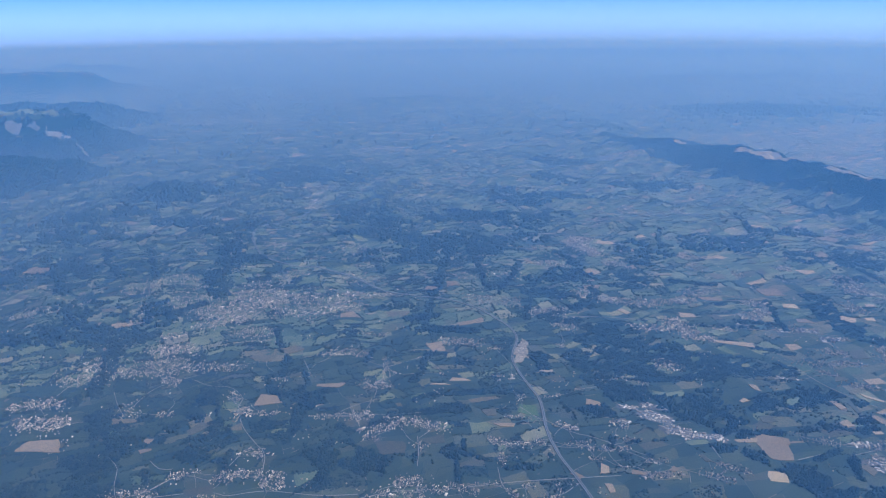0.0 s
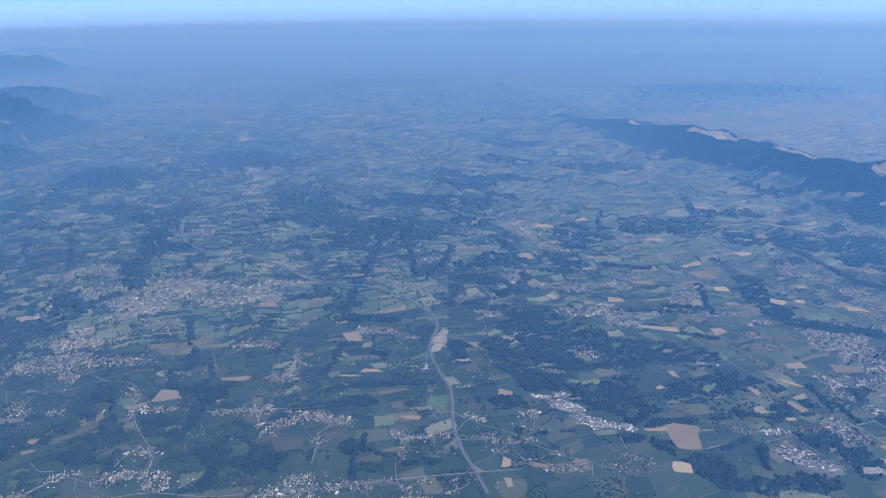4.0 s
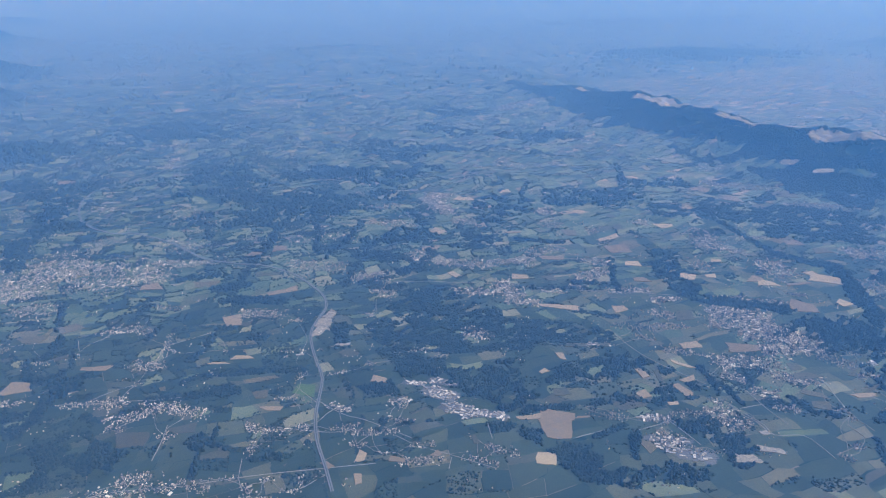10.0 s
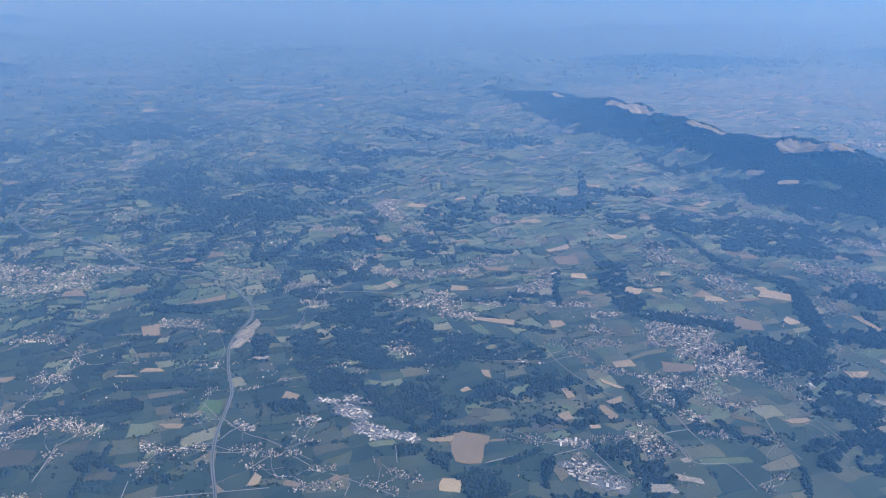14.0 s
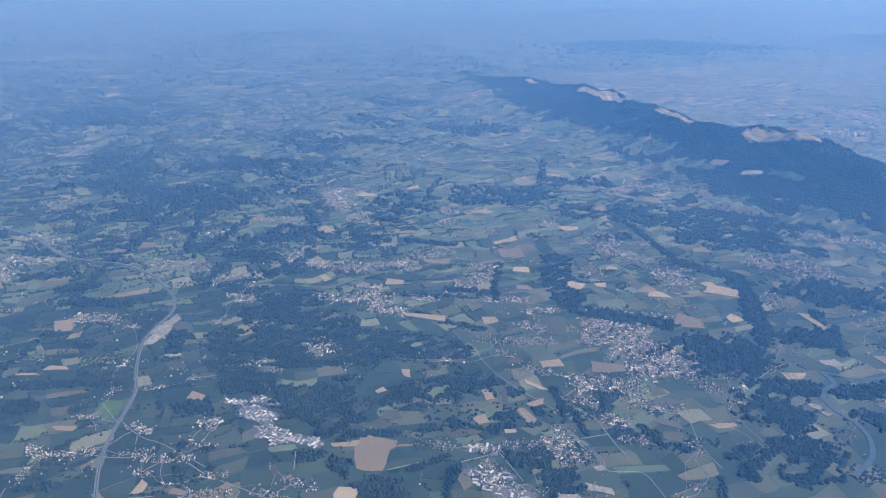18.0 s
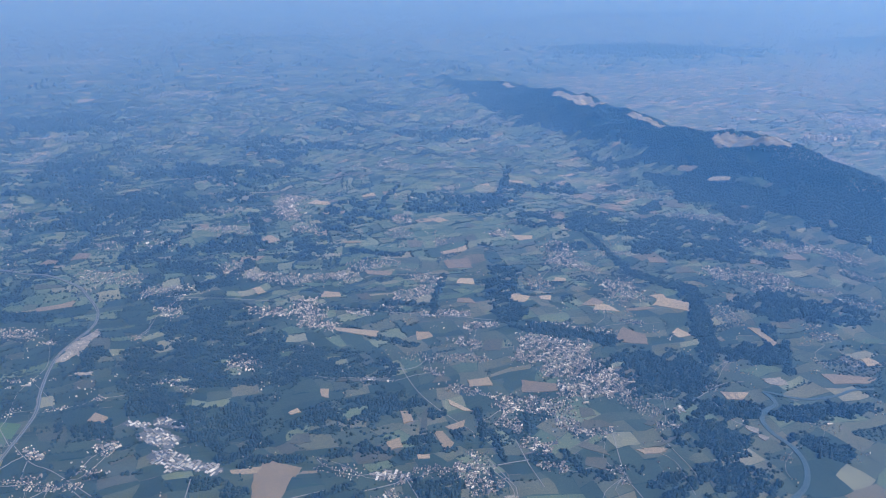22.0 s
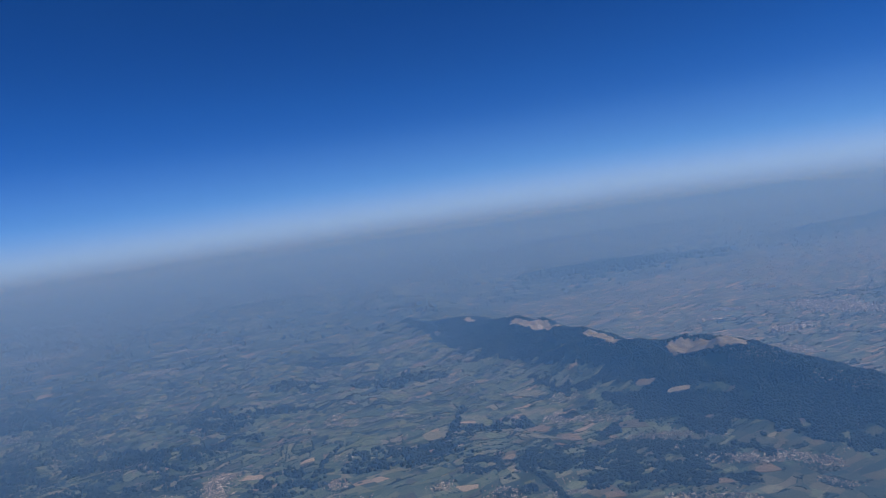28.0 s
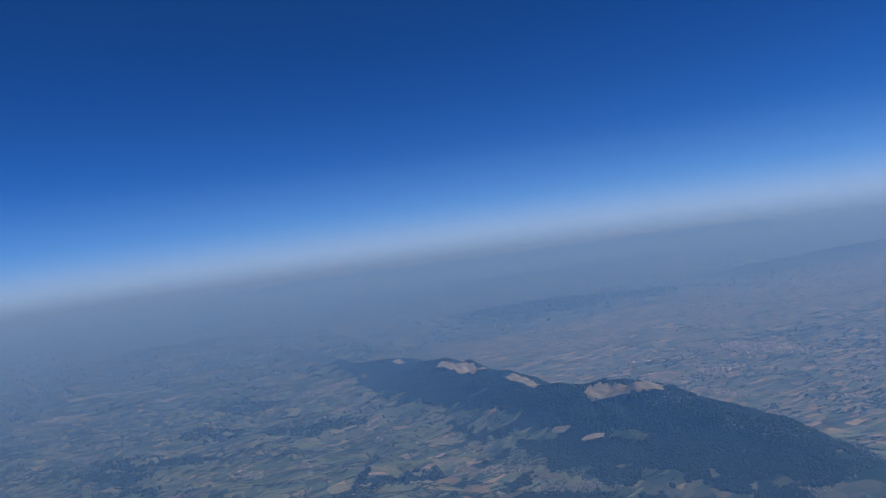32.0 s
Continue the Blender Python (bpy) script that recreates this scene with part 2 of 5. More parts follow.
def height(x, y):
    x, y = np.asarray(x, float), np.asarray(y, float)
    z = -((x - 160) ** 2 + y ** 2) / 5.7e5
    roll = np.clip((y - 380) / 250, 0, 1) * (1 - 0.9 * np.clip((x - 690) / 70, 0, 1)) * (1 - 0.7 * np.clip((y - 950) / 300, 0, 1))
    z = z + waves(x, y, 90, 1) * (0.5 + 2.6 * roll) + waves(x, y, 30, 2) * (0.1 + 0.7 * roll)
    z = z - 9 * np.clip((x - 690) / 60, 0, 1) * np.clip((1500 - y) / 300, 0, 1)
    return z + ridge(x, y) + uplands(x, y) + swell(x, y)


def mesh_of(name, verts, faces, mats):
    """A mesh from arrays; faces all of one size."""
    me = bpy.data.meshes.new(name)
    verts, faces = np.asarray(verts, np.float32), np.asarray(faces, np.int32)
    me.vertices.add(len(verts))
    me.vertices.foreach_set("co", verts.ravel())
    me.loops.add(faces.size)
    me.loops.foreach_set("vertex_index", faces.ravel())
    me.polygons.add(len(faces))
    me.polygons.foreach_set("loop_start", np.arange(0, faces.size, faces.shape[1], dtype=np.int32))
    me.update(calc_edges=True)
    me.shade_flat()
    for m in mats:
        me.materials.append(m)
    return me


def part(name, me, parent, label="", kind=""):
    ob = new(name, me)
    ob.parent = parent
    return tagged(ob, label, kind=kind)


xs = np.concatenate([-np.geomspace(4600, 420, 50), np.arange(-410, 540, 7.5), np.arange(540, 760, 3.6), np.arange(760, 1000, 7.5), np.geomspace(1005, 4800, 80)])
ys = np.concatenate([np.linspace(-4700, 0, 16), np.arange(20, 290, 7.5), np.arange(290, 960, 4.2), np.arange(960, 1300, 7.5), np.geomspace(1305, 4700, 80)])
X, Y = np.meshgrid(xs, ys)
# the country ends in a round horizon
away = np.hypot(X - 160, Y)
shrink = np.where(away > 4500, (4500 + 0.02 * (away - 4500)) / np.maximum(away, 1), 1)
X, Y = 160 + (X - 160) * shrink, Y * shrink
nx, ny = len(xs), len(ys)
idx = np.arange(nx * ny).reshape(ny, nx)
quads = np.stack([idx[:-1, :-1], idx[:-1, 1:], idx[1:, 1:], idx[1:, :-1]], 2).reshape(-1, 4)
gm = mesh_of("ground", np.stack([X, Y, height(X, Y)], 2).reshape(-1, 3), quads, [ground_material()])
gm.shade_smooth()
ground = tagged(new("ground", gm), "green farmland plain with wooded ridges reaching a hazy horizon", "ground", kind="structure")

# summer haze: a wide drum of thin blue air that holds the whole country
HAZE, ht, hp = nodes_of("summer_haze")
ht.nodes.remove(hp)
vs = ht.nodes.new("ShaderNodeVolumeScatter")
va = ht.nodes.new("ShaderNodeVolumeAbsorption")
both = ht.nodes.new("ShaderNodeAddShader")
for node, socket, tint, thick in ((vs, 0, (0.228, 0.515, 1.0), 0.00094), (va, 1, (0.80, 0.88, 1.0), 0.00068)):
    node.inputs["Color"].default_value = (*tint, 1)
    node.inputs["Density"].default_value = thick
vs.inputs["Anisotropy"].default_value = 0.08
for node, socket in ((vs, 0), (va, 1)):
    ht.links.new(node.outputs[0], both.inputs[socket])
ht.links.new(both.outputs[0], ht.nodes["Material Output"].inputs["Volume"])
# a shallow lid: high over the flight, down to the ground at the edge of sight
bm = bmesh.new()
bmesh.ops.create_cone(bm, cap_ends=True, segments=96, radius1=4550, radius2=1, depth=236, matrix=Matrix.Translation((160, 0, 94)))
bmesh.ops.create_cone(bm, cap_ends=True, segments=96, radius1=4550, radius2=4550, depth=60, matrix=Matrix.Translation((160, 0, -54)))
bmesh.ops.remove_doubles(bm, verts=bm.verts, dist=0.01)
inner = [f for f in bm.faces if len(f.verts) == 96 and abs(f.calc_center_median().z + 24) < 0.1]
bmesh.ops.delete(bm, geom=inner, context="FACES_ONLY")
bmesh.ops.recalc_face_normals(bm, faces=bm.faces)
me = bpy.data.meshes.new("haze")
bm.to_mesh(me)
me.materials.append(HAZE)
tagged(new("haze", me), "thin blue summer haze lying over the farmland", "haze", kind="structure").display_type = "WIRE"


# dust of the dry summer, a low layer under the blue air
DUST, dt, dp = nodes_of("summer_dust")
dt.nodes.remove(dp)
ds = dt.nodes.new("ShaderNodeVolumeScatter")
ds.inputs["Color"].default_value = (0.53, 0.71, 1.0, 1)
ds.inputs["Density"].default_value = 0.00125
dt.links.new(ds.outputs[0], dt.nodes["Material Output"].inputs["Volume"])
bm = bmesh.new()
# it thickens slowly away from the flight
profile = [(320, -20), (430, 9), (620, 24), (1100, 38), (1800, 44), (2700, 42), (4150, -4), (4150, -75), (320, -75)]
loops = [[bm.verts.new((200 + r * math.cos(k * math.tau / 96), r * math.sin(k * math.tau / 96), z)) for k in range(96)] for r, z in profile]
for a, b in zip(loops, loops[1:] + loops[:1]):
    for k in range(96):
        bm.faces.new((a[k], a[(k + 1) % 96], b[(k + 1) % 96], b[k]))
bmesh.ops.recalc_face_normals(bm, faces=bm.faces)
me = bpy.data.meshes.new("dust_haze")
bm.to_mesh(me)
me.materials.append(DUST)
tagged(new("dust_haze", me), "low pale layer of dusty summer air", "haze", kind="structure").display_type = "WIRE"
# Plan: woods (x, y to x, y, half width), towns (the same and how dense), dry and bare fields (x, y, length, width, turn)
SPARSE_1 = [(251, 258, 285, 245, 5.1), (290, 239, 298, 228, 6.4), (263, 233, 282, 226, 3.0), (371, 248, 376, 237, 2.4), (353, 190, 373, 185, 3.9), (194, 277, 199, 268, 2.7), (217, 235, 229, 234, 2.0), (277, 238, 290, 230, 5.0), (309, 244, 317, 226, 8.1), (364, 189, 375, 176, 3.8), (422, 177, 423, 169, 3.5), (518, 227, 529, 218, 4.5), (511, 310, 511, 289, 8.8), (-34, 374, -1.2, 358, 7.6), (-43, 343, -25.9, 331, 6.1), (35, 317, 55, 301, 4.3), (74, 336, 97, 322, 3.6), (127, 356, 157, 333, 5.5)]
SPARSE_2 = [(159, 294, 173, 280, 4.5), (14.3, 374, 34, 353, 5.4), (75, 279, 91, 269, 2.3), (131, 263, 144, 251, 3.7)]
SPARSE = SPARSE_1 + SPARSE_2
WOODS_1 = [(-8.1, 315, -7.5, 315, 11.0), (-1.2, 319, -0.7, 319, 7.2), (-15.7, 309, -14.0, 309, 4.8), (-6.4, 357, -6.0, 357, 4.0), (-40, 329, -37, 328, 3.6), (-29.7, 329, -29.5, 329, 3.0), (-38, 350, -35, 349, 2.6), (-13.8, 342, -11.9, 341, 2.5), (-25.0, 337, -24.8, 337, 3.1), (17.4, 323, 17.8, 323, 6.2), (22.8, 314, 25.4, 313, 3.2), (24.3, 325, 26.9, 324, 2.3), (36, 346, 43, 344, 6.9), (40, 296, 52, 288, 5.9), (46, 285, 60, 280, 7.1), (61, 279, 61, 278, 8.4), (37, 258, 38, 257, 2.9), (48, 301, 56, 297, 1.5)]
WOODS_2 = [(54, 312, 58, 305, 1.6), (97, 323, 103, 325, 2.4), (105, 325, 125, 321, 1.8), (127, 321, 153, 312, 1.8), (81, 314, 108, 308, 2.2), (112, 309, 116, 307, 3.9), (107, 296, 113, 292, 1.6), (70, 308, 80, 309, 1.6), (119, 367, 123, 368, 2.9), (135, 354, 138, 353, 3.5), (98, 272, 99, 272, 4.2), (103, 270, 111, 264, 1.4), (120, 254, 133, 250, 1.8), (136, 298, 137, 298, 2.2), (182, 282, 183, 282, 5.7), (230, 371, 251, 360, 6.1), (220, 358, 242, 346, 6.5), (213, 388, 226, 383, 3.6)]
WOODS_3 = [(221, 344, 236, 330, 8.5), (203, 328, 228, 314, 5.0), (205, 315, 225, 307, 4.8), (202, 299, 206, 292, 8.2), (181, 349, 175, 328, 3.5), (-73, 378, -72, 378, 3.8), (-92, 501, -65, 491, 9.5), (-86, 470, -70, 464, 11.7), (-66, 450, -39, 447, 8.8), (-35, 475, -34, 474, 12.9), (-114, 616, -88, 571, 8.2), (-86, 582, -84, 582, 9.4), (-101, 703, -48, 639, 10.1), (-132, 753, -102, 739, 14.6), (-121, 686, -107, 676, 14.5), (33, 652, 53, 663, 9.6), (35, 554, 37, 549, 8.4), (13.0, 634, 13.9, 634, 10.9)]
WOODS_4 = [(-38, 719, 6.5, 675, 6.4), (-76, 742, -46, 747, 7.2), (155, 591, 169, 587, 8.1), (172, 559, 173, 558, 21.0), (164, 529, 169, 522, 10.7), (216, 542, 218, 542, 29.8), (102, 442, 127, 436, 2.9), (123, 419, 138, 419, 3.6), (127, 403, 155, 392, 4.2), (111, 531, 128, 544, 4.1), (268, 559, 279, 541, 6.4), (248, 461, 265, 450, 4.8), (227, 435, 245, 420, 4.2), (142, 524, 157, 532, 5.4), (117, 598, 147, 615, 8.5), (214, 627, 254, 620, 11.4), (137, 677, 171, 675, 8.3), (289, 604, 336, 612, 9.9)]
WOODS_5 = [(203, 327, 232, 320, 8.9), (198, 291, 214, 286, 3.5), (221, 280, 241, 272, 5.8), (225, 265, 239, 257, 7.7), (232, 245, 237, 241, 4.6), (253, 313, 275, 302, 9.5), (284, 295, 300, 287, 9.3), (250, 297, 262, 292, 3.3), (267, 263, 290, 254, 4.9), (283, 264, 291, 262, 2.6), (297, 260, 304, 259, 7.3), (244, 240, 256, 236, 1.7), (219, 234, 224, 233, 3.5), (227, 225, 230, 224, 4.9), (238, 209, 244, 206, 4.7), (241, 201, 244, 200, 4.5), (186, 280, 187, 279, 3.3), (269, 234, 273, 234, 2.2)]
WOODS_6 = [(282, 235, 282, 233, 2.2), (181, 253, 200, 249, 0.8), (311, 222, 312, 221, 1.8), (245, 250, 246, 250, 2.7), (296, 205, 304, 202, 4.6), (304, 185, 306, 184, 5.5), (300, 178, 301, 178, 4.1), (423, 203, 424, 203, 10.8), (408, 194, 414, 191, 8.8), (379, 173, 379, 173, 6.4), (420, 244, 430, 235, 12.7), (468, 237, 481, 229, 5.7), (418, 223, 424, 218, 4.0), (227, 356, 259, 331, 7.4), (248, 321, 284, 305, 6.7), (202, 338, 234, 322, 7.4), (300, 443, 306, 437, 11.5), (347, 488, 348, 487, 18.2)]
WOODS_7 = [(228, 424, 234, 421, 3.7), (398, 484, 461, 486, 11.6), (247, 402, 229, 400, 3.4), (225, 399, 208, 395, 3.3), (325, 349, 348, 337, 2.3), (291, 354, 331, 336, 1.5), (304, 321, 325, 301, 2.0), (298, 330, 305, 321, 2.0), (228, 457, 259, 448, 4.1), (255, 470, 268, 462, 4.4), (217, 436, 224, 431, 4.7), (282, 431, 299, 420, 2.9), (328, 421, 351, 407, 3.0), (320, 466, 330, 456, 3.5), (466, 431, 490, 418, 14.8), (510, 406, 535, 386, 16.5), (552, 390, 577, 356, 13.0), (546, 354, 563, 345, 9.3)]
WOODS_8 = [(519, 273, 528, 271, 13.5), (389, 296, 418, 270, 4.5), (486, 500, 519, 486, 10.0), (451, 381, 467, 383, 4.6), (222, 303, 246, 295, 2.2), (194, 311, 197, 308, 4.4), (200, 299, 215, 292, 3.6), (244, 282, 255, 279, 2.0), (259, 257, 267, 256, 2.8), (215, 316, 235, 307, 3.4), (412, 201, 421, 199, 9.0), (408, 191, 421, 184, 5.9), (410, 179, 418, 178, 3.9), (397, 164, 407, 162, 8.7), (390, 156, 402, 152, 4.9), (397, 174, 410, 170, 3.7), (380, 173, 381, 173, 5.7), (373, 164, 373, 163, 3.2)]
WOODS_9 = [(443, 170, 453, 166, 6.3), (434, 202, 441, 198, 5.1), (451, 191, 479, 184, 4.4), (419, 245, 434, 240, 10.3), (410, 232, 426, 221, 6.3), (436, 225, 442, 223, 5.6), (473, 233, 480, 231, 9.7), (485, 180, 485, 180, 5.2), (519, 263, 537, 258, 9.2), (550, 251, 551, 249, 12.2), (511, 363, 543, 343, 12.8), (499, 280, 508, 273, 2.4), (546, 330, 567, 315, 6.3), (315, 244, 317, 244, 3.0), (302, 231, 308, 229, 2.3), (318, 228, 318, 227, 2.0), (295, 223, 302, 224, 2.2), (302, 200, 304, 200, 4.4)]
WOODS_10 = [(303, 190, 308, 188, 3.8), (391, 248, 397, 249, 2.6), (410, 491, 445, 471, 14.6), (446, 869, 471, 836, 16.7), (510, 682, 519, 680, 16.4), (393, 760, 419, 737, 13.0), (115, 883, 141, 866, 42), (232, 649, 283, 590, 15.9), (141, 644, 167, 624, 17.2), (206, 545, 227, 538, 9.8), (315, 700, 329, 667, 19.3), (175, 545, 206, 529, 11.2), (363, 685, 383, 669, 8.5), (459, 706, 486, 676, 9.3), (237, 205, 240, 201, 5.4), (251, 188, 280, 178, 4.6), (305, 185, 306, 184, 4.4), (239, 193, 246, 189, 3.6)]
WOODS_11 = [(-57, 427, -63, 386, 3.9), (-56, 357, -50, 325, 8.1), (-55, 321, -59, 293, 9.3), (-2.6, 358, -2.0, 339, 1.1), (-2.0, 339, 2.1, 318, 1.0), (-1.8, 303, -0.7, 294, 1.0), (-36, 306, -35, 297, 1.4), (42, 336, 37, 331, 2.4), (37, 331, 34, 319, 2.4), (34, 319, 26.9, 309, 2.3), (39, 350, 47, 359, 1.3), (47, 359, 46, 372, 1.3), (26.3, 371, 25.6, 360, 1.6), (25.6, 360, 30, 347, 1.6), (38, 384, 34, 372, 2.0), (34, 372, 26.4, 372, 2.0), (42, 281, 38, 273, 2.1), (38, 273, 35, 268, 2.1)]
WOODS_12 = [(115, 364, 108, 349, 1.9), (108, 349, 101, 342, 1.9), (99, 268, 95, 252, 0.9), (108, 281, 105, 272, 0.7), (83, 278, 80, 270, 0.8), (168, 297, 169, 286, 0.9), (176, 259, 172, 253, 1.1), (23.8, 608, 17.5, 555, 7.1), (17.5, 555, 4.8, 524, 6.7), (4.8, 524, 6.1, 491, 6.3), (6.1, 491, -11.8, 478, 2.8), (-11.8, 478, -28.1, 459, 2.8), (-28.1, 459, -47, 448, 2.7), (-47, 448, -57, 427, 2.6), (-109, 595, -95, 531, 3.8), (-74, 626, -71, 589, 2.5), (-71, 589, -57, 542, 2.3), (-40, 603, -35, 535, 1.9)]
WOODS_13 = [(179, 511, 164, 479, 3.0), (164, 479, 148, 448, 2.8), (148, 448, 137, 424, 2.7), (133, 546, 126, 506, 2.2), (207, 517, 192, 458, 1.7), (192, 458, 193, 445, 1.6), (234, 489, 213, 461, 1.7), (213, 461, 195, 439, 1.6), (210, 424, 197, 397, 1.9), (38, 432, 38, 400, 1.8), (38, 400, 40, 384, 1.7), (89, 383, 82, 372, 1.3), (273, 208, 263, 195, 1.2), (330, 234, 332, 224, 1.1), (332, 224, 329, 207, 1.1), (353, 204, 354, 191, 1.3), (354, 191, 362, 184, 1.3), (362, 166, 352, 153, 1.0)]
WOODS_14 = [(268, 448, 261, 417, 3.0), (261, 417, 234, 400, 2.9), (368, 369, 351, 340, 1.8), (351, 340, 346, 327, 1.7), (404, 363, 386, 327, 7.2), (386, 327, 383, 308, 6.8), (475, 334, 490, 302, 4.3), (490, 302, 475, 274, 4.1), (475, 274, 453, 240, 3.9), (483, 395, 475, 334, 2.5), (502, 252, 484, 231, 2.9), (295, 230, 311, 232, 0.8), (377, 300, 394, 282, 1.3), (494, 305, 478, 275, 4.0), (478, 275, 461, 244, 3.8), (497, 236, 478, 215, 2.2), (284, 231, 291, 225, 0.7), (333, 241, 326, 219, 1.0)]
WOODS_15 = [(352, 234, 346, 220, 0.7), (322, 206, 319, 190, 0.7), (277, 508, 277, 450, 3.1), (507, 564, 466, 496, 2.3), (466, 496, 449, 470, 2.1), (393, 532, 365, 493, 1.7), (518, 446, 466, 402, 2.4), (271, 208, 262, 196, 1.3), (271, 215, 255, 213, 1.1), (-89, 311, -73, 303, 5.1), (-118, 463, -72, 452, 6.7), (-141, 585, -119, 576, 14.7)]
WOODS = WOODS_1 + WOODS_2 + WOODS_3 + WOODS_4 + WOODS_5 + WOODS_6 + WOODS_7 + WOODS_8 + WOODS_9 + WOODS_10 + WOODS_11 + WOODS_12 + WOODS_13 + WOODS_14 + WOODS_15
TOWNS_1 = [(-66, 416, -63, 415, 7.8, 1.2), (-78, 403, -59, 399, 6.6, 1.2), (-45, 405, -22.7, 401, 9.7, 1.2), (-29.5, 421, -17.4, 419, 5.2, 1.5), (-26.8, 387, -22.1, 381, 3.7, 1.5), (-14.3, 396, 12.8, 387, 4.6, 1.3), (-47, 363, -44, 357, 6.1, 0.8), (-30.0, 352, -25.3, 351, 2.6, 1.5), (4.8, 358, 7.9, 355, 3.9, 1.0), (9.7, 340, 10.8, 339, 4.3, 2.0), (17.2, 336, 25.0, 335, 2.4, 1.6), (11.8, 304, 16.0, 301, 3.1, 1.8), (5.2, 305, 8.2, 306, 1.6, 1.5), (-22.2, 297, -21.8, 297, 3.6, 1.8), (-18.4, 299, -12.0, 296, 1.5, 1.2)]
TOWNS_2 = [(-5.2, 290, -0.5, 289, 3.4, 1.6), (4.3, 289, 20.6, 282, 2.8, 1.8), (14.4, 278, 20.0, 275, 3.2, 1.8), (-49, 290, -35, 287, 4.0, 1.8), (-16.4, 279, -6.5, 276, 1.8, 1.5), (30, 368, 34, 366, 2.1, 1.2), (26.2, 391, 29.6, 391, 2.3, 1.0), (47, 371, 49, 366, 2.1, 1.0), (44, 324, 60, 321, 2.3, 1.6), (61, 387, 70, 386, 3.0, 1.5), (64, 319, 69, 318, 4.5, 1.8), (65, 305, 80, 303, 3.2, 1.8), (80, 309, 89, 304, 3.8, 2.0), (92, 301, 101, 294, 3.7, 1.6), (65, 299, 68, 296, 2.6, 1.5)]
TOWNS_3 = [(86, 284, 87, 283, 2.9, 1.6), (76, 348, 86, 344, 4.5, 1.4), (75, 330, 76, 330, 1.8, 1.0), (94, 372, 89, 352, 2.1, 1.2), (77, 386, 82, 380, 3.7, 1.4), (94, 354, 96, 352, 1.3, 1.5), (69, 260, 77, 259, 3.4, 1.9), (61, 255, 75, 249, 3.3, 1.8), (79, 252, 87, 249, 2.9, 1.6), (91, 250, 98, 244, 2.5, 1.8), (101, 248, 112, 245, 1.3, 1.6), (53, 255, 58, 254, 1.2, 1.5), (121, 277, 125, 271, 2.5, 1.8), (120, 264, 117, 257, 1.8, 1.6), (127, 271, 143, 266, 2.0, 1.6)]
TOWNS_4 = [(142, 270, 142, 267, 2.0, 1.5), (108, 234, 123, 227, 1.6, 1.6), (113, 239, 114, 236, 2.0, 1.6), (120, 240, 125, 238, 1.3, 1.5), (126, 230, 132, 228, 1.2, 1.6), (134, 235, 133, 230, 1.2, 1.4), (136, 293, 146, 289, 1.6, 1.5), (157, 279, 163, 273, 2.6, 1.8), (155, 261, 163, 259, 2.5, 1.2), (160, 256, 178, 249, 2.4, 1.8), (159, 249, 162, 246, 1.9, 1.6), (168, 238, 169, 237, 1.4, 1.6), (187, 270, 188, 268, 3.8, 1.8), (180, 257, 183, 255, 2.6, 1.2), (181, 306, 185, 304, 1.9, 1.2)]
TOWNS_5 = [(162, 304, 170, 303, 1.2, 1.4), (147, 332, 163, 328, 2.0, 1.0), (147, 306, 151, 308, 2.4, 0.8), (113, 367, 114, 366, 1.4, 1.0), (118, 345, 119, 344, 1.3, 1.2), (108, 348, 108, 348, 1.3, 1.0), (143, 236, 145, 231, 1.3, 1.0), (-16.0, 485, -2.3, 480, 14.3, 1.0), (-4.4, 516, -3.0, 514, 11.2, 1.0), (-46, 518, -40, 516, 11.4, 0.9), (-24.8, 526, -13.8, 528, 9.1, 0.8), (-49, 473, -43, 470, 5.3, 1.2), (-42, 485, -36, 479, 7.8, 0.6), (14.5, 461, 16.6, 462, 16.1, 1.8), (27.3, 482, 42, 479, 12.0, 1.6)]
TOWNS_6 = [(50, 464, 75, 454, 16.2, 1.4), (-5.3, 471, 2.1, 463, 7.2, 1.3), (-8.8, 449, 2.0, 447, 4.8, 1.2), (18.4, 430, 29.6, 427, 7.1, 1.2), (-27.8, 441, -19.1, 440, 4.7, 1.3), (-20.5, 420, -14.1, 418, 5.2, 1.2), (-33, 424, -28.7, 418, 6.1, 1.2), (55, 506, 66, 512, 6.1, 1.0), (55, 585, 60, 583, 7.8, 1.2), (-6.3, 601, 1.3, 592, 6.5, 0.8), (31, 503, 41, 499, 4.7, 1.0), (93, 467, 121, 461, 5.2, 1.4), (100, 502, 114, 492, 7.1, 1.2), (87, 446, 93, 447, 6.8, 1.3), (115, 552, 122, 545, 11.4, 1.1)]
TOWNS_7 = [(89, 407, 101, 402, 2.5, 1.2), (173, 435, 197, 423, 7.0, 1.1), (206, 404, 219, 401, 6.6, 1.2), (211, 382, 215, 375, 5.2, 0.9), (198, 353, 199, 353, 3.1, 1.0), (135, 381, 149, 375, 4.7, 1.6), (158, 363, 160, 362, 2.2, 1.5), (168, 418, 174, 416, 2.8, 1.0), (183, 482, 185, 476, 7.0, 0.8), (202, 496, 205, 494, 3.8, 1.0), (260, 520, 260, 520, 5.8, 1.0), (241, 488, 263, 484, 3.9, 0.8), (310, 531, 312, 527, 8.0, 1.5), (300, 500, 302, 492, 7.2, 1.2), (242, 315, 248, 309, 4.7, 2.2)]
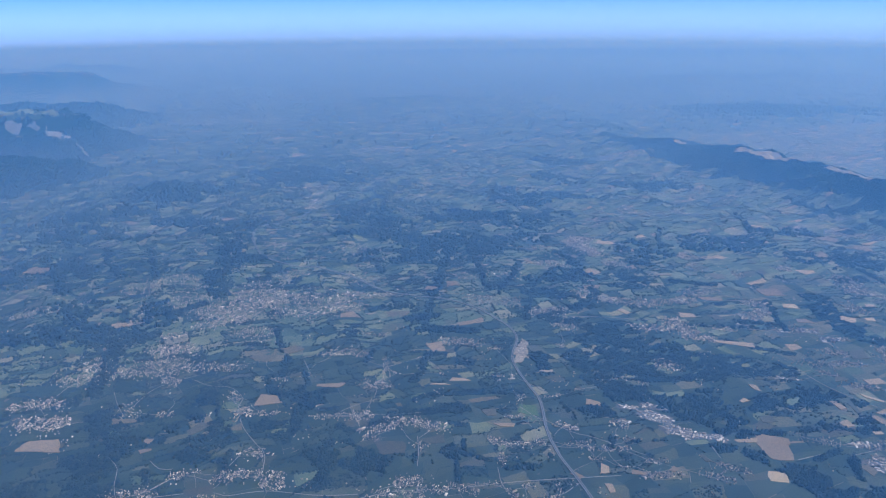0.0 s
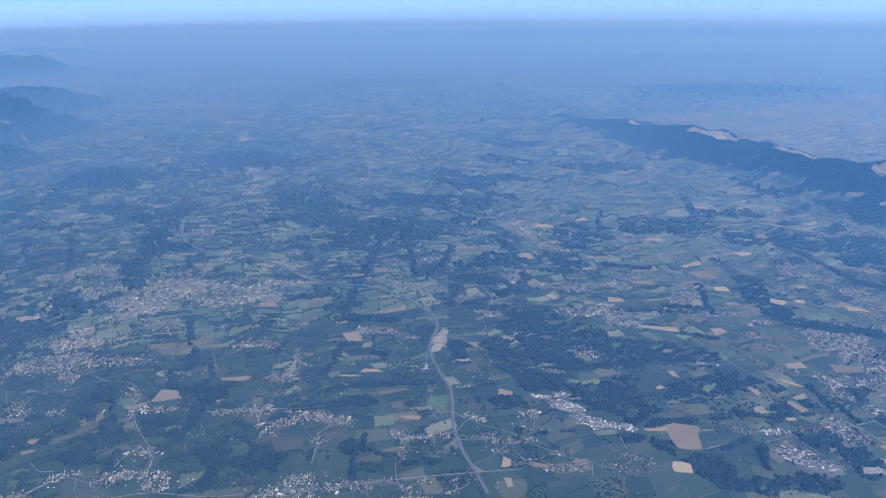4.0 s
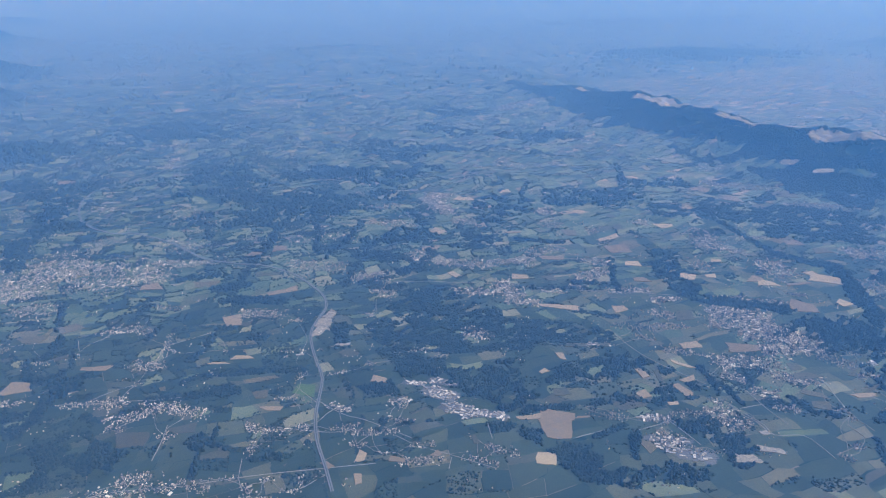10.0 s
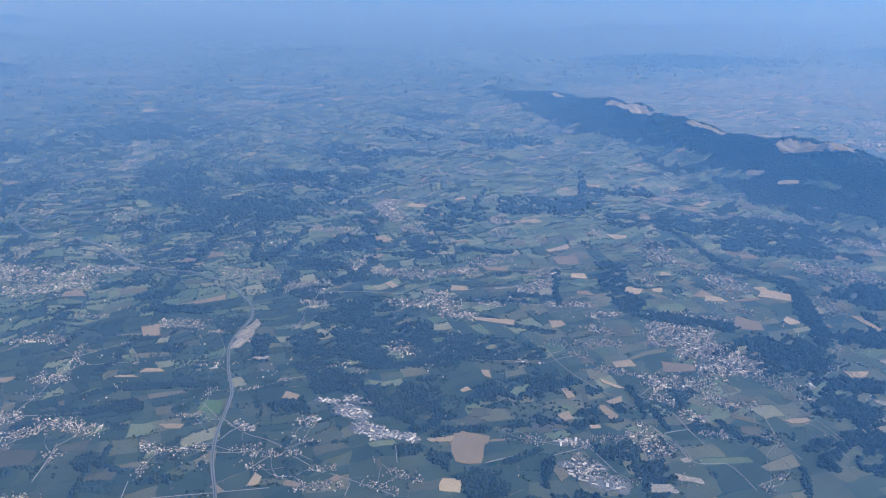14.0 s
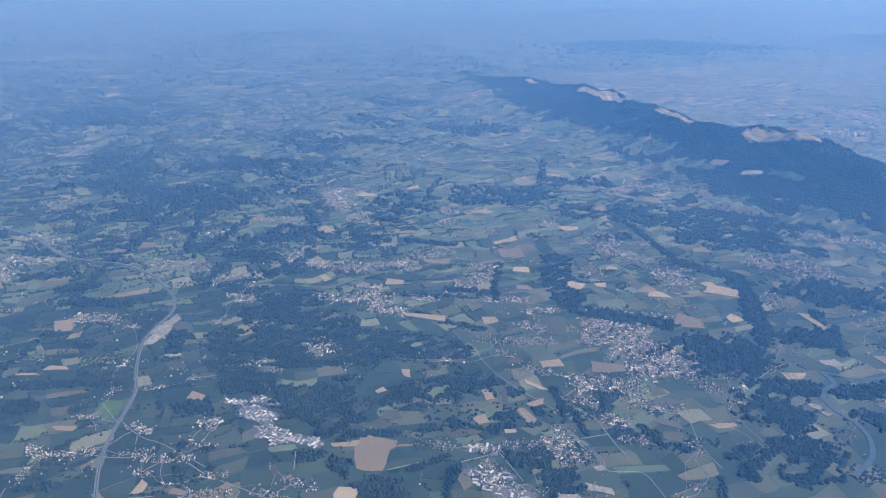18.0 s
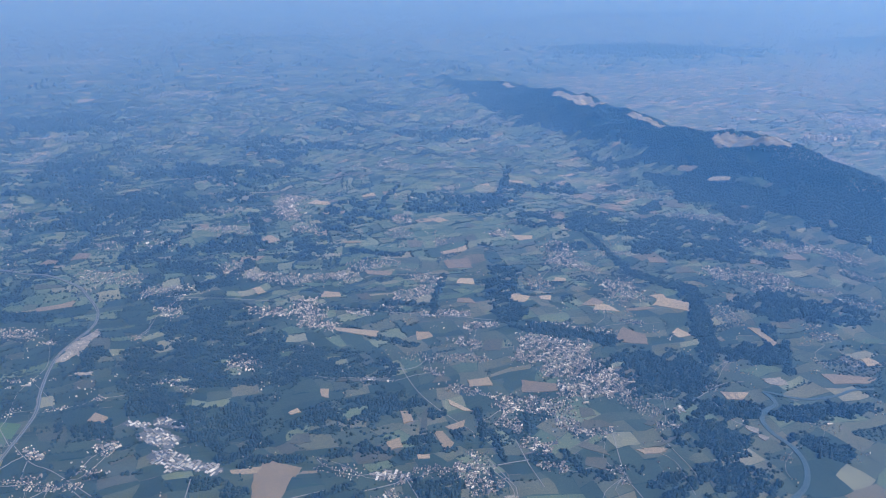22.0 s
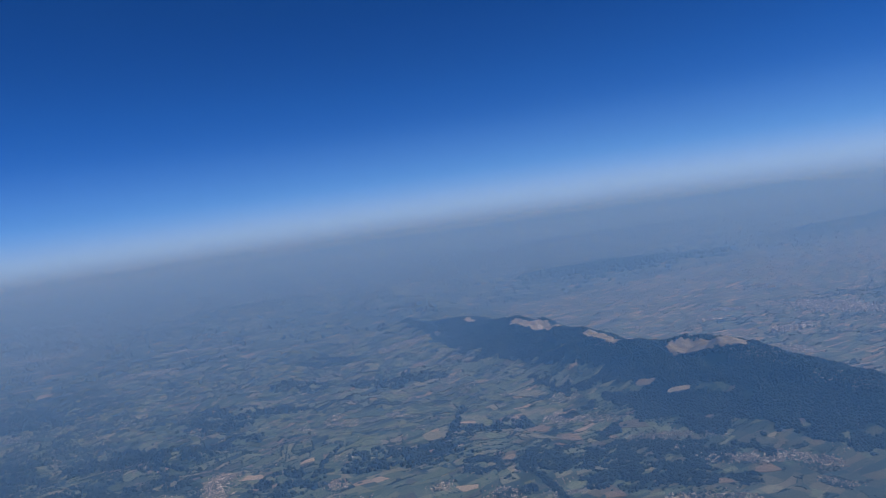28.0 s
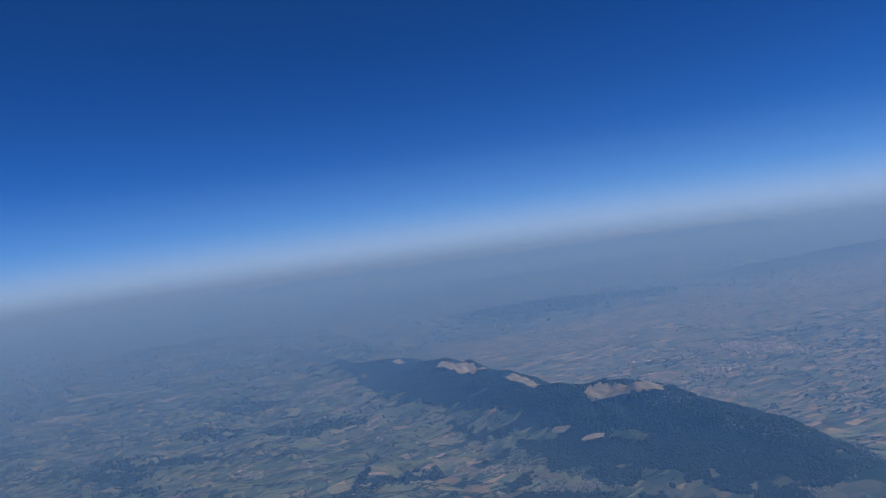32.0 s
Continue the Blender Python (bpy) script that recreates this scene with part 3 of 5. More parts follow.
TOWNS_8 = [(209, 309, 215, 307, 1.7, 1.3), (218, 300, 221, 298, 2.1, 0.8), (183, 237, 189, 234, 2.6, 1.8), (175, 229, 188, 224, 2.5, 1.6), (199, 221, 207, 213, 2.5, 1.7), (211, 223, 217, 216, 2.5, 1.8), (206, 233, 207, 232, 1.1, 1.0), (266, 299, 274, 294, 2.8, 0.6), (291, 281, 304, 275, 2.2, 1.4), (262, 235, 263, 234, 1.3, 1.0), (263, 229, 273, 219, 2.5, 1.0), (284, 214, 290, 210, 2.9, 1.6), (321, 291, 334, 283, 4.3, 0.9), (324, 276, 327, 271, 2.9, 1.5), (282, 202, 281, 194, 4.2, 1.6)]
TOWNS_9 = [(341, 282, 351, 276, 3.2, 1.6), (371, 271, 394, 265, 6.1, 2.6), (377, 255, 394, 248, 5.8, 2.8), (392, 255, 396, 244, 7.2, 3.0), (376, 238, 401, 232, 5.6, 2.8), (354, 235, 367, 229, 6.1, 2.2), (346, 240, 346, 236, 4.9, 2.0), (339, 229, 342, 224, 3.6, 2.2), (363, 219, 366, 213, 4.8, 2.2), (394, 228, 401, 214, 4.3, 1.6), (367, 211, 377, 208, 2.7, 1.5), (343, 212, 347, 208, 3.9, 2.4), (342, 200, 349, 194, 2.4, 2.0), (410, 221, 414, 218, 1.9, 1.2), (399, 203, 403, 202, 2.3, 1.6)]
TOWNS_10 = [(363, 189, 368, 186, 2.0, 1.6), (368, 187, 365, 178, 1.5, 1.6), (351, 165, 353, 165, 2.2, 1.6), (340, 162, 341, 161, 2.1, 1.5), (328, 258, 337, 252, 2.8, 1.6), (339, 250, 345, 244, 1.7, 1.3), (330, 232, 331, 232, 1.5, 1.2), (296, 212, 310, 208, 2.6, 1.6), (312, 209, 321, 204, 3.1, 2.2), (310, 202, 321, 196, 3.0, 2.2), (311, 194, 318, 193, 1.7, 2.0), (319, 215, 323, 210, 2.3, 1.4), (285, 196, 286, 193, 2.7, 1.8), (289, 188, 300, 182, 1.9, 1.0), (430, 219, 435, 217, 2.0, 1.0)]
TOWNS_11 = [(458, 234, 461, 232, 1.6, 1.0), (251, 422, 253, 418, 8.3, 1.0), (261, 406, 286, 391, 5.2, 1.5), (293, 391, 316, 387, 4.4, 1.4), (323, 398, 344, 396, 5.7, 1.0), (332, 385, 337, 379, 2.7, 1.0), (354, 371, 359, 364, 6.2, 1.2), (336, 352, 351, 354, 5.7, 1.4), (323, 343, 328, 339, 3.0, 1.3), (257, 363, 273, 353, 4.4, 1.8), (284, 361, 285, 346, 6.6, 1.8), (279, 340, 292, 333, 3.4, 2.0), (305, 343, 313, 339, 2.9, 1.6), (341, 329, 361, 321, 3.0, 1.8), (311, 383, 315, 378, 2.6, 1.0)]
TOWNS_12 = [(385, 419, 386, 419, 5.5, 1.0), (368, 469, 376, 459, 5.0, 1.2), (361, 442, 365, 439, 6.9, 0.9), (305, 531, 299, 502, 8.2, 1.2), (301, 470, 308, 465, 4.6, 1.2), (237, 488, 262, 482, 2.3, 1.0), (252, 528, 270, 519, 5.4, 0.6), (211, 405, 225, 400, 4.2, 1.2), (218, 387, 218, 374, 4.6, 1.0), (357, 307, 371, 305, 2.9, 2.0), (349, 294, 352, 290, 4.7, 2.0), (389, 298, 408, 292, 2.3, 1.6), (408, 287, 424, 275, 3.1, 1.6), (380, 283, 399, 271, 6.4, 2.8), (453, 384, 450, 374, 9.0, 1.6)]
TOWNS_13 = [(441, 364, 448, 356, 6.3, 1.6), (451, 351, 457, 343, 4.1, 1.2), (414, 339, 415, 336, 7.3, 1.0), (457, 320, 454, 311, 9.5, 1.4), (436, 284, 441, 279, 2.5, 1.4), (427, 298, 434, 294, 1.7, 1.0), (426, 416, 427, 416, 5.9, 1.4), (477, 365, 488, 361, 3.5, 1.0), (522, 315, 522, 309, 6.8, 1.6), (536, 303, 548, 296, 8.1, 1.6), (530, 289, 549, 282, 3.4, 1.6), (572, 347, 597, 323, 5.6, 1.6), (491, 274, 490, 269, 7.5, 1.2), (561, 405, 585, 385, 6.2, 1.3), (569, 372, 570, 370, 2.9, 1.4)]
TOWNS_14 = [(549, 472, 571, 442, 6.9, 1.0), (579, 346, 588, 334, 3.6, 1.4), (605, 323, 615, 302, 6.0, 1.6), (524, 318, 524, 313, 3.8, 1.4), (526, 288, 548, 280, 2.7, 1.8), (552, 280, 569, 271, 2.9, 1.2), (564, 262, 569, 253, 2.8, 1.4), (521, 247, 529, 243, 1.6, 1.2), (517, 238, 524, 233, 3.8, 1.6), (498, 218, 499, 216, 2.0, 1.4), (512, 214, 513, 209, 2.8, 1.5), (459, 181, 464, 177, 3.2, 0.8), (430, 169, 432, 168, 1.8, 1.5), (423, 159, 424, 158, 1.7, 1.2), (433, 221, 437, 218, 2.2, 1.2)]
TOWNS_15 = [(397, 206, 404, 200, 1.8, 1.4), (430, 207, 436, 206, 1.5, 1.2), (595, 290, 601, 276, 3.3, 1.2), (577, 253, 573, 249, 3.8, 1.0), (300, 214, 308, 210, 1.4, 1.0), (312, 209, 315, 206, 1.8, 1.6), (983, 633, 970, 599, 17.0, 1.6), (983, 589, 987, 576, 13.2, 1.2), (865, 562, 884, 562, 10.7, 1.0), (816, 510, 815, 493, 10.7, 1.3), (867, 408, 868, 407, 6.0, 1.0), (974, 461, 974, 460, 10.9, 1.0), (915, 435, 915, 432, 7.0, 0.8), (791, 424, 791, 423, 5.2, 1.2), (732, 308, 735, 301, 6.2, 1.5)]
TOWNS_16 = [(681, 290, 685, 287, 4.2, 1.5), (658, 290, 664, 288, 4.9, 1.4), (859, 667, 868, 661, 6.3, 1.0), (1045, 771, 1048, 752, 6.9, 1.0), (634, 546, 640, 537, 4.1, 1.0), (597, 375, 602, 367, 4.1, 0.8), (406, 604, 416, 594, 10.4, 1.3), (377, 612, 381, 592, 6.9, 0.8), (453, 587, 455, 576, 6.8, 1.2), (455, 531, 458, 529, 4.4, 1.0), (301, 522, 300, 486, 6.1, 1.0), (302, 466, 310, 463, 5.3, 1.0), (247, 485, 267, 474, 4.4, 1.0), (566, 728, 567, 708, 5.4, 1.0), (532, 665, 531, 647, 8.9, 1.0)]
TOWNS_17 = [(546, 560, 546, 559, 5.4, 1.0), (573, 517, 575, 510, 8.3, 1.0), (544, 480, 548, 468, 7.1, 1.2), (520, 503, 521, 496, 5.8, 0.8), (527, 841, 537, 825, 6.7, 0.8), (528, 602, 528, 601, 7.9, 0.8), (207, 476, 218, 466, 5.5, 0.7), (384, 510, 387, 505, 5.2, 0.8), (-92, 364, -77, 359, 5.3, 2), (-100, 383, -79, 378, 4.8, 1.5), (-120, 503, -85, 503, 5.5, 1.2), (106, 814, 142, 805, 10.8, 1), (121, 756, 104, 703, 4.9, 1.5), (229, 1014, 277, 1003, 16.9, 1), (-4.1, 1379, 141, 1346, 33.8, 0.4)]
TOWNS_18 = [(279, 1148, 377, 1095, 15.6, 0.6), (526, 841, 582, 847, 12.3, 1.2), (978, 627, 985, 564, 20, 0.7), (687, 361, 694, 344, 7, 1), (675, 423, 682, 395, 8, 0.7), (965, 600, 1000, 606, 9, 1.1), (677, 419, 691, 405, 7, 1.1), (692, 339, 712, 332, 6, 1.3), (905, 700, 920, 681, 8, 0.8)]
TOWNS = TOWNS_1 + TOWNS_2 + TOWNS_3 + TOWNS_4 + TOWNS_5 + TOWNS_6 + TOWNS_7 + TOWNS_8 + TOWNS_9 + TOWNS_10 + TOWNS_11 + TOWNS_12 + TOWNS_13 + TOWNS_14 + TOWNS_15 + TOWNS_16 + TOWNS_17 + TOWNS_18
DRY_1 = [(23.7, 348, 11.9, 8.9, -4.4), (57, 353, 14.4, 4.0, -17.4), (-35, 329, 3.9, 4.0, -33), (-36, 321, 5.8, 2.8, 1.0), (126, 376, 8.6, 10.9, -4.2), (126, 335, 9.3, 3.1, -19.4), (114, 334, 10.6, 1.4, -18.8), (132, 286, 9.1, 2.9, -22.6), (184, 290, 7.3, 5.2, -35), (160, 239, 3.5, 6.7, -22.8), (155, 226, 3.1, 6.0, -20.1), (173, 231, 6.4, 2.8, -28.4), (146, 239, 5.1, 2.3, -60), (152, 461, 8.1, 8.2, -24.3), (169, 464, 10.2, 12.8, -15.4), (86, 436, 9.9, 6.7, 2.4), (243, 492, 4.9, 9.0, 1.2), (25.3, 682, 15.1, 7.0, 36)]
DRY_2 = [(382, 381, 16.3, 13.2, -12.2), (263, 385, 9.4, 4.6, -80), (300, 367, 10.2, 5.9, -27.6), (302, 323, 22.1, 4.9, -35), (333, 308, 6.5, 6.5, -10.2), (332, 384, 16.2, 5.6, -27.1), (377, 357, 10.5, 7.2, -27.0), (367, 335, 8.8, 5.0, -20.4), (280, 458, 9.6, 8.0, -70), (327, 517, 15.8, 8.1, -27.2), (330, 435, 12.0, 2.9, -13.2), (439, 405, 11.9, 6.8, -24.7), (481, 431, 7.0, 8.7, -63), (396, 327, 9.0, 8.2, -27.4), (410, 322, 5.6, 5.4, -32), (429, 339, 6.2, 4.8, -29.3), (432, 307, 6.7, 9.2, -59), (434, 300, 9.6, 6.2, -29.3)]
DRY_3 = [(470, 301, 8.2, 5.2, -4.3), (472, 291, 17.1, 9.9, -40), (451, 293, 14.4, 2.6, -12.2), (430, 269, 13.1, 12.4, -47), (455, 263, 7.2, 6.8, -83), (501, 345, 9.3, 8.7, -24.7), (583, 317, 11.2, 9.2, -24.2), (493, 245, 18.4, 4.3, -96), (557, 319, 6.9, 6.3, -38), (532, 438, 12.9, 9.6, -38), (526, 467, 11.0, 6.8, -72), (341, 258, 9.7, 5.2, -22.8), (365, 245, 15.2, 8.1, -22.5), (385, 191, 11.4, 3.2, -18.8), (441, 209, 10.1, 5.2, -33), (248, 232, 16.6, 6.5, -24.5), (236, 236, 11.8, 3.1, -21.2), (258, 227, 6.0, 1.5, -17.3)]
DRY_4 = [(243, 224, 12.4, 12.1, -23.1), (229, 208, 7.6, 7.3, -31), (275, 275, 4.1, 6.3, -18.5), (260, 266, 3.9, 2.9, 12.2), (189, 228, 2.6, 3.5, -62), (303, 246, 3.9, 9.1, 2.5), (312, 227, 4.9, 11.0, 9.6), (320, 233, 3.7, 6.6, -75), (326, 245, 9.5, 2.7, -64), (293, 231, 5.8, 5.7, -8.3), (301, 220, 4.4, 2.8, -20.1), (344, 258, 5.1, 4.6, -22.9), (442, 209, 8.8, 5.0, -21.5), (499, 200, 17.4, 7.6, -27.4), (521, 208, 6.9, 5.8, 1.1), (387, 191, 7.3, 2.7, -11.1), (532, 741, 15.7, 24.0, -59), (524, 467, 13.9, 7.9, -57)]
DRY_5 = [(519, 470, 7.9, 9.7, -15.9), (489, 518, 12.7, 2.9, -33), (-83, 341, 16.8, 10.2, -20.0), (-120, 592, 18.0, 15.4, -20.0)]
DRY = DRY_1 + DRY_2 + DRY_3 + DRY_4 + DRY_5
SOIL_1 = [(-12.4, 333, 10.2, 5.1, 31), (6.1, 328, 5.2, 5.8, -8.8), (-47, 351, 11.6, 4.0, -12.5), (-13.4, 283, 10.7, 4.7, -7.8), (25.7, 393, 13.9, 6.7, -9.5), (43, 399, 11.0, 8.1, 23.9), (41, 369, 6.0, 3.5, 1.4), (132, 370, 6.9, 5.2, -32), (87, 321, 2.9, 4.0, -2.9), (129, 299, 7.2, 6.1, -11.6), (73, 286, 15.5, 10.7, -12.9), (94, 285, 10.7, 5.4, -7.9), (117, 429, 13.1, 7.2, -25.4), (154, 426, 15.1, 4.9, -17.0), (-56, 336, 3.7, 1.8, -45), (-79, 432, 2.9, 3.8, -4.0), (368, 420, 7.9, 11.1, -25.2), (361, 286, 10.5, 10.7, -23.3)]
SOIL_2 = [(507, 325, 10.8, 7.4, -24.5), (507, 286, 4.6, 11.0, -53), (509, 252, 8.7, 5.6, -25.4), (573, 425, 17.0, 10.6, -32), (361, 193, 9.2, 5.5, -29.8), (375, 222, 5.3, 5.2, -21.8), (258, 247, 5.3, 4.8, -43), (294, 279, 23.8, 2.7, -23.2), (272, 199, 5.6, 5.3, -85), (207, 230, 2.2, 6.4, -21.1), (470, 251, 3.6, 3.6, -88), (309, 241, 2.4, 15.7, -18.4), (327, 267, 7.8, 4.6, -17.3), (260, 248, 6.4, 5.1, -18.9), (397, 207, 6.1, 2.7, 18.3), (374, 214, 12.5, 5.8, -11.3), (394, 194, 14.0, 1.5, 12.6), (365, 201, 11.5, 4.2, -49)]
SOIL_3 = [(338, 642, 7.5, 12.3, -22.2), (490, 517, 9.0, 6.8, -34), (479, 432, 7.1, 6.5, -86), (413, 436, 7.0, 6.1, -59), (483, 480, 11.6, 8.4, -28.1), (529, 443, 11.6, 8.9, -40)]
SOIL = SOIL_1 + SOIL_2 + SOIL_3
GRAVELS_1 = [(303, 177, 8.3, 5.0, -29.4), (316, 177, 8.3, 3.4, -37), (414, 210, 2.5, 3.1, -29.8), (322, 187, 4.0, 2.6, -3.8), (466, 211, 8.5, 5.9, -19.2), (432, 188, 5.5, 3.4, -54), (432, 182, 3.5, 2.9, -71), (168, 347, 9.5, 5.2, 48), (172.5, 354.5, 10, 7, 60), (178, 362.5, 9, 5, 52), (176, 328, 9.0, 3.0, -20.0)]
GRAVELS = GRAVELS_1
PASTURES_1 = [(571, 666, 31, 14.7, -48), (467, 638, 24.4, 20.9, -35), (411, 529, 21.9, 14.0, -5.4), (492, 477, 29.5, 11.0, -37), (433, 603, 40, 11.0, -26.9), (483, 575, 39, 13.2, -52), (363, 485, 37, 10.7, -48), (431, 438, 20.2, 10.9, 19.1), (463, 458, 15.8, 14.9, -67), (294, 478, 14.2, 10.8, -10.0), (340, 611, 34, 18.3, -11.5), (569, 650, 38, 12.9, -78), (595, 576, 38, 11.0, -76), (559, 544, 28.6, 15.2, -42), (480, 579, 38, 12.9, -35), (506, 470, 50, 10.4, -62), (531, 559, 20.2, 12.0, -48), (463, 504, 30, 12.6, -41)]
PASTURES = PASTURES_1
MOTORWAY = [(143.9, 222.7), (144.9, 237.6), (145.9, 257.4), (149.8, 276.0), (158.7, 301.6), (159.6, 318.9), (161.5, 338.1), (165.4, 351.6), (177.1, 370.7), (180.0, 387.1), (175.9, 404.1), (167.8, 423.0), (149.9, 442.8), (127.2, 458.1), (109.7, 486.2), (97.2, 506.8), (78.3, 522.1), (58.5, 527.2), (44.2, 558.1), (40.2, 590.6), (45.1, 639.5), (59.2, 658.4), (92.4, 670.3), (116.8, 732.0), (131.7, 766.6), (135.8, 825.3)]
LANES_1 = [[(-53.5, 382.3), (-50.6, 367.0), (-45.2, 349.7)], [(-13.8, 382.6), (-5.2, 372.2), (5.9, 366.9), (11.1, 353.3), (8.1, 345.8), (8.7, 328.0), (13.1, 311.5), (16.3, 300.4), (14.4, 288.1)], [(-33.7, 312.4), (-29.7, 304.8), (-23.9, 302.6)], [(-31.6, 284.7), (-9.8, 281.7), (-3.2, 276.5), (14.7, 272.9), (34.4, 262.8), (50.7, 257.7)], [(-46.6, 287.8), (-48.0, 299.3), (-47.6, 311.3), (-51.6, 321.1)], [(50.2, 254.9), (68.4, 254.4), (89.1, 248.7), (113.2, 244.5), (130.0, 240.5), (144.8, 237.3), (164.4, 232.5)], [(151.9, 287.0), (160.8, 270.1), (168.8, 262.0), (183.2, 241.8)], [(114.7, 255.7), (111.8, 244.3), (112.5, 236.1)], [(87.7, 290.8), (84.8, 279.7), (80.5, 268.0)], [(130.8, 272.2), (150.4, 260.8), (160.6, 257.7)]]
LANES_2 = [[(48.1, 384.4), (49.6, 364.6)], [(145.9, 299.7), (151.7, 284.4)], [(42.0, 326.3), (81.9, 313.6), (95.5, 309.9)], [(177.2, 246.6), (183.5, 236.7), (194.0, 225.0), (207.4, 210.1)], [(193.6, 223.4), (189.8, 217.3)], [(216.7, 238.2), (213.9, 227.6)], [(247.0, 215.3), (262.3, 215.5)], [(312.6, 284.6), (313.6, 261.3), (318.2, 243.8), (324.8, 226.4)], [(338.8, 216.7), (336.9, 201.1), (336.3, 188.2)], [(323.2, 211.9), (326.4, 191.8), (324.6, 184.5), (335.9, 179.7), (336.6, 172.6), (335.6, 162.7)]]
LANES_3 = [[(322.8, 205.6), (337.9, 204.1)], [(382.4, 195.1), (389.5, 183.3), (384.9, 165.0)], [(377.3, 206.4), (367.7, 183.6), (366.4, 170.5)], [(215.7, 395.7), (261.4, 373.1), (333.4, 331.8), (374.9, 307.9)], [(430.4, 209.0), (428.8, 196.8), (431.5, 191.5)], [(394.4, 197.6), (392.4, 175.0), (390.1, 169.2)], [(421.2, 212.6), (441.8, 218.3), (452.8, 216.1)], [(321.6, 206.3), (325.1, 194.5), (324.1, 188.0)], [(272.6, 209.6), (285.7, 209.3), (290.7, 210.8)], [(290.7, 210.8), (291.2, 200.3), (291.9, 191.0)]]
LANES = LANES_1 + LANES_2 + LANES_3
RIVER = [(455.2, 206.7), (455.1, 202.2), (453.5, 197.3), (446.3, 195.8), (440.2, 191.1), (437.7, 182.4), (438.0, 173.9), (436.0, 165.5), (431.0, 158.7), (423.3, 153.1), (411.0, 149.3)]
SIDE_RIVER = [(503.3, 190.8), (492.7, 193.1), (481.8, 192.5), (466.2, 196.5), (455.2, 206.7)]
ESTATES_1 = [(195, 283, 202, 278, 1.4, 12.0, 25.0), (207, 279, 215, 273, 2.4, 18.0, 25.0), (203, 272, 210, 265, 3.6, 34, 25.0), (207, 257, 213, 248, 3.8, 44, -48), (216, 248, 226, 240, 2.1, 24.0, -48), (282, 216, 291, 212, 1.7, 14.0, -35), (282, 190, 290, 183, 3.0, 16.0, -35), (412, 211, 414, 210, 1.2, 3.0, -21.0), (375, 278, 375, 278, 1.4, 2.0, -21.0), (291, 281, 303, 275, 1.1, 8.0, -10.0), (342, 328, 359, 320, 2.2, 12.0, -10.0), (189, 272, 190, 269, 1.8, 6.0, -60), (276, 198, 280, 192, 2.2, 12.0, -35)]
ESTATES_2 = [(53, 472, 112, 463, 6.3, 40, -12.0), (44, 455, 78, 442, 6.8, 34, -12.0), (92, 467, 121, 461, 4.2, 12.0, -12.0), (11.2, 452, 22.4, 450, 4.8, 8.0, -12.0), (-53, 472, -42, 468, 3.2, 5.0, -12.0), (157, 279, 164, 272, 1.6, 7.0, -20.0), (167, 208, 168, 208, 0.4, 1.0, 0.0), (-27.2, 439, -19.6, 439, 2.8, 5.0, -12.0), (144, 328, 156, 325, 1.3, 4.0, -20.0), (280, 216, 286, 214, 1.7, 10.0, -30), (276, 203, 288, 195, 2.2, 16.0, -30), (405, 214, 411, 209, 1.0, 4.0, -20.0), (791, 393, 790, 391, 3.3, 3.0, -20.0)]
ESTATES_3 = [(788, 371, 785, 364, 4.7, 6.0, -20.0), (724, 307, 741, 312, 3.8, 5.0, -20.0), (840, 395, 870, 380, 8.0, 8.0, -30), (166, 345, 181, 367, 3.2, 44, 55)]
ESTATES = ESTATES_1 + ESTATES_2 + ESTATES_3
BALD = [(652, 655, 644, 722, 9), (657, 600, 646, 542, 6.5), (661, 474, 684, 438, 10), (640, 845, 640, 830, 5), (615, 468, 620, 460, 3), (618, 436, 626, 428, 3)]
CLEARINGS = [(586, 592, 606, 528, 13), (598, 500, 610, 470, 8), (580, 650, 594, 610, 10), (622, 600, 626, 585, 4), (634, 420, 640, 405, 5)]
CLIFF_TOP = [(-300, 1112, -175, 1128, 6)]
ROCKS = [(-300, 1083, -280, 1085, 4), (-262, 1085, -246, 1087, 4), (-224, 1088, -212, 1090, 4), (-200, 1092, -191, 1094, 3.5), (-179, 1094, -166, 1097, 4.5), (-161, 1099, -155, 1100, 2.5), (-150, 1099, -141, 1091, 1.8), (-141, 1091, -128, 1070, 1.5), (-128, 1070, -119, 1056, 2.2)]
rng = np.random.RandomState(7)


def strip_distance(x, y, row):
    x0, y0, x1, y1 = row[:4]
    L = (x1 - x0) ** 2 + (y1 - y0) ** 2 + 1e-6
    s = np.clip(((x - x0) * (x1 - x0) + (y - y0) * (y1 - y0)) / L, 0, 1)
    return np.hypot(x - x0 - s * (x1 - x0), y - y0 - s * (y1 - y0))


def inside(x, y, rows, grow=1.0):
    hit = np.zeros(np.shape(x), bool)
    for row in rows:
        hit |= strip_distance(x, y, row) < row[4] * grow
    return hit


def in_plots(x, y):
    hit = np.zeros(np.shape(x), bool)
    for cx, cy, L, W, turn in DRY + SOIL + GRAVELS:
        c, s = math.cos(radians(turn)), math.sin(radians(turn))
        u, v = (x - cx) * c + (y - cy) * s, (y - cy) * c - (x - cx) * s
        hit |= (abs(u) < L / 2) & (abs(v) < W / 2)
    return hit


def line_strips(points, r):
    return [(*a, *b, r) for a, b in zip(points, points[1:])]


WAYS = line_strips(MOTORWAY, 1.6) + line_strips(RIVER, 1.5) + line_strips(SIDE_RIVER, 1.0) + [s for q in LANES for s in line_strips(q, 0.45)]


def free(x, y):
    return ~in_plots(x, y) & ~inside(x, y, WAYS)


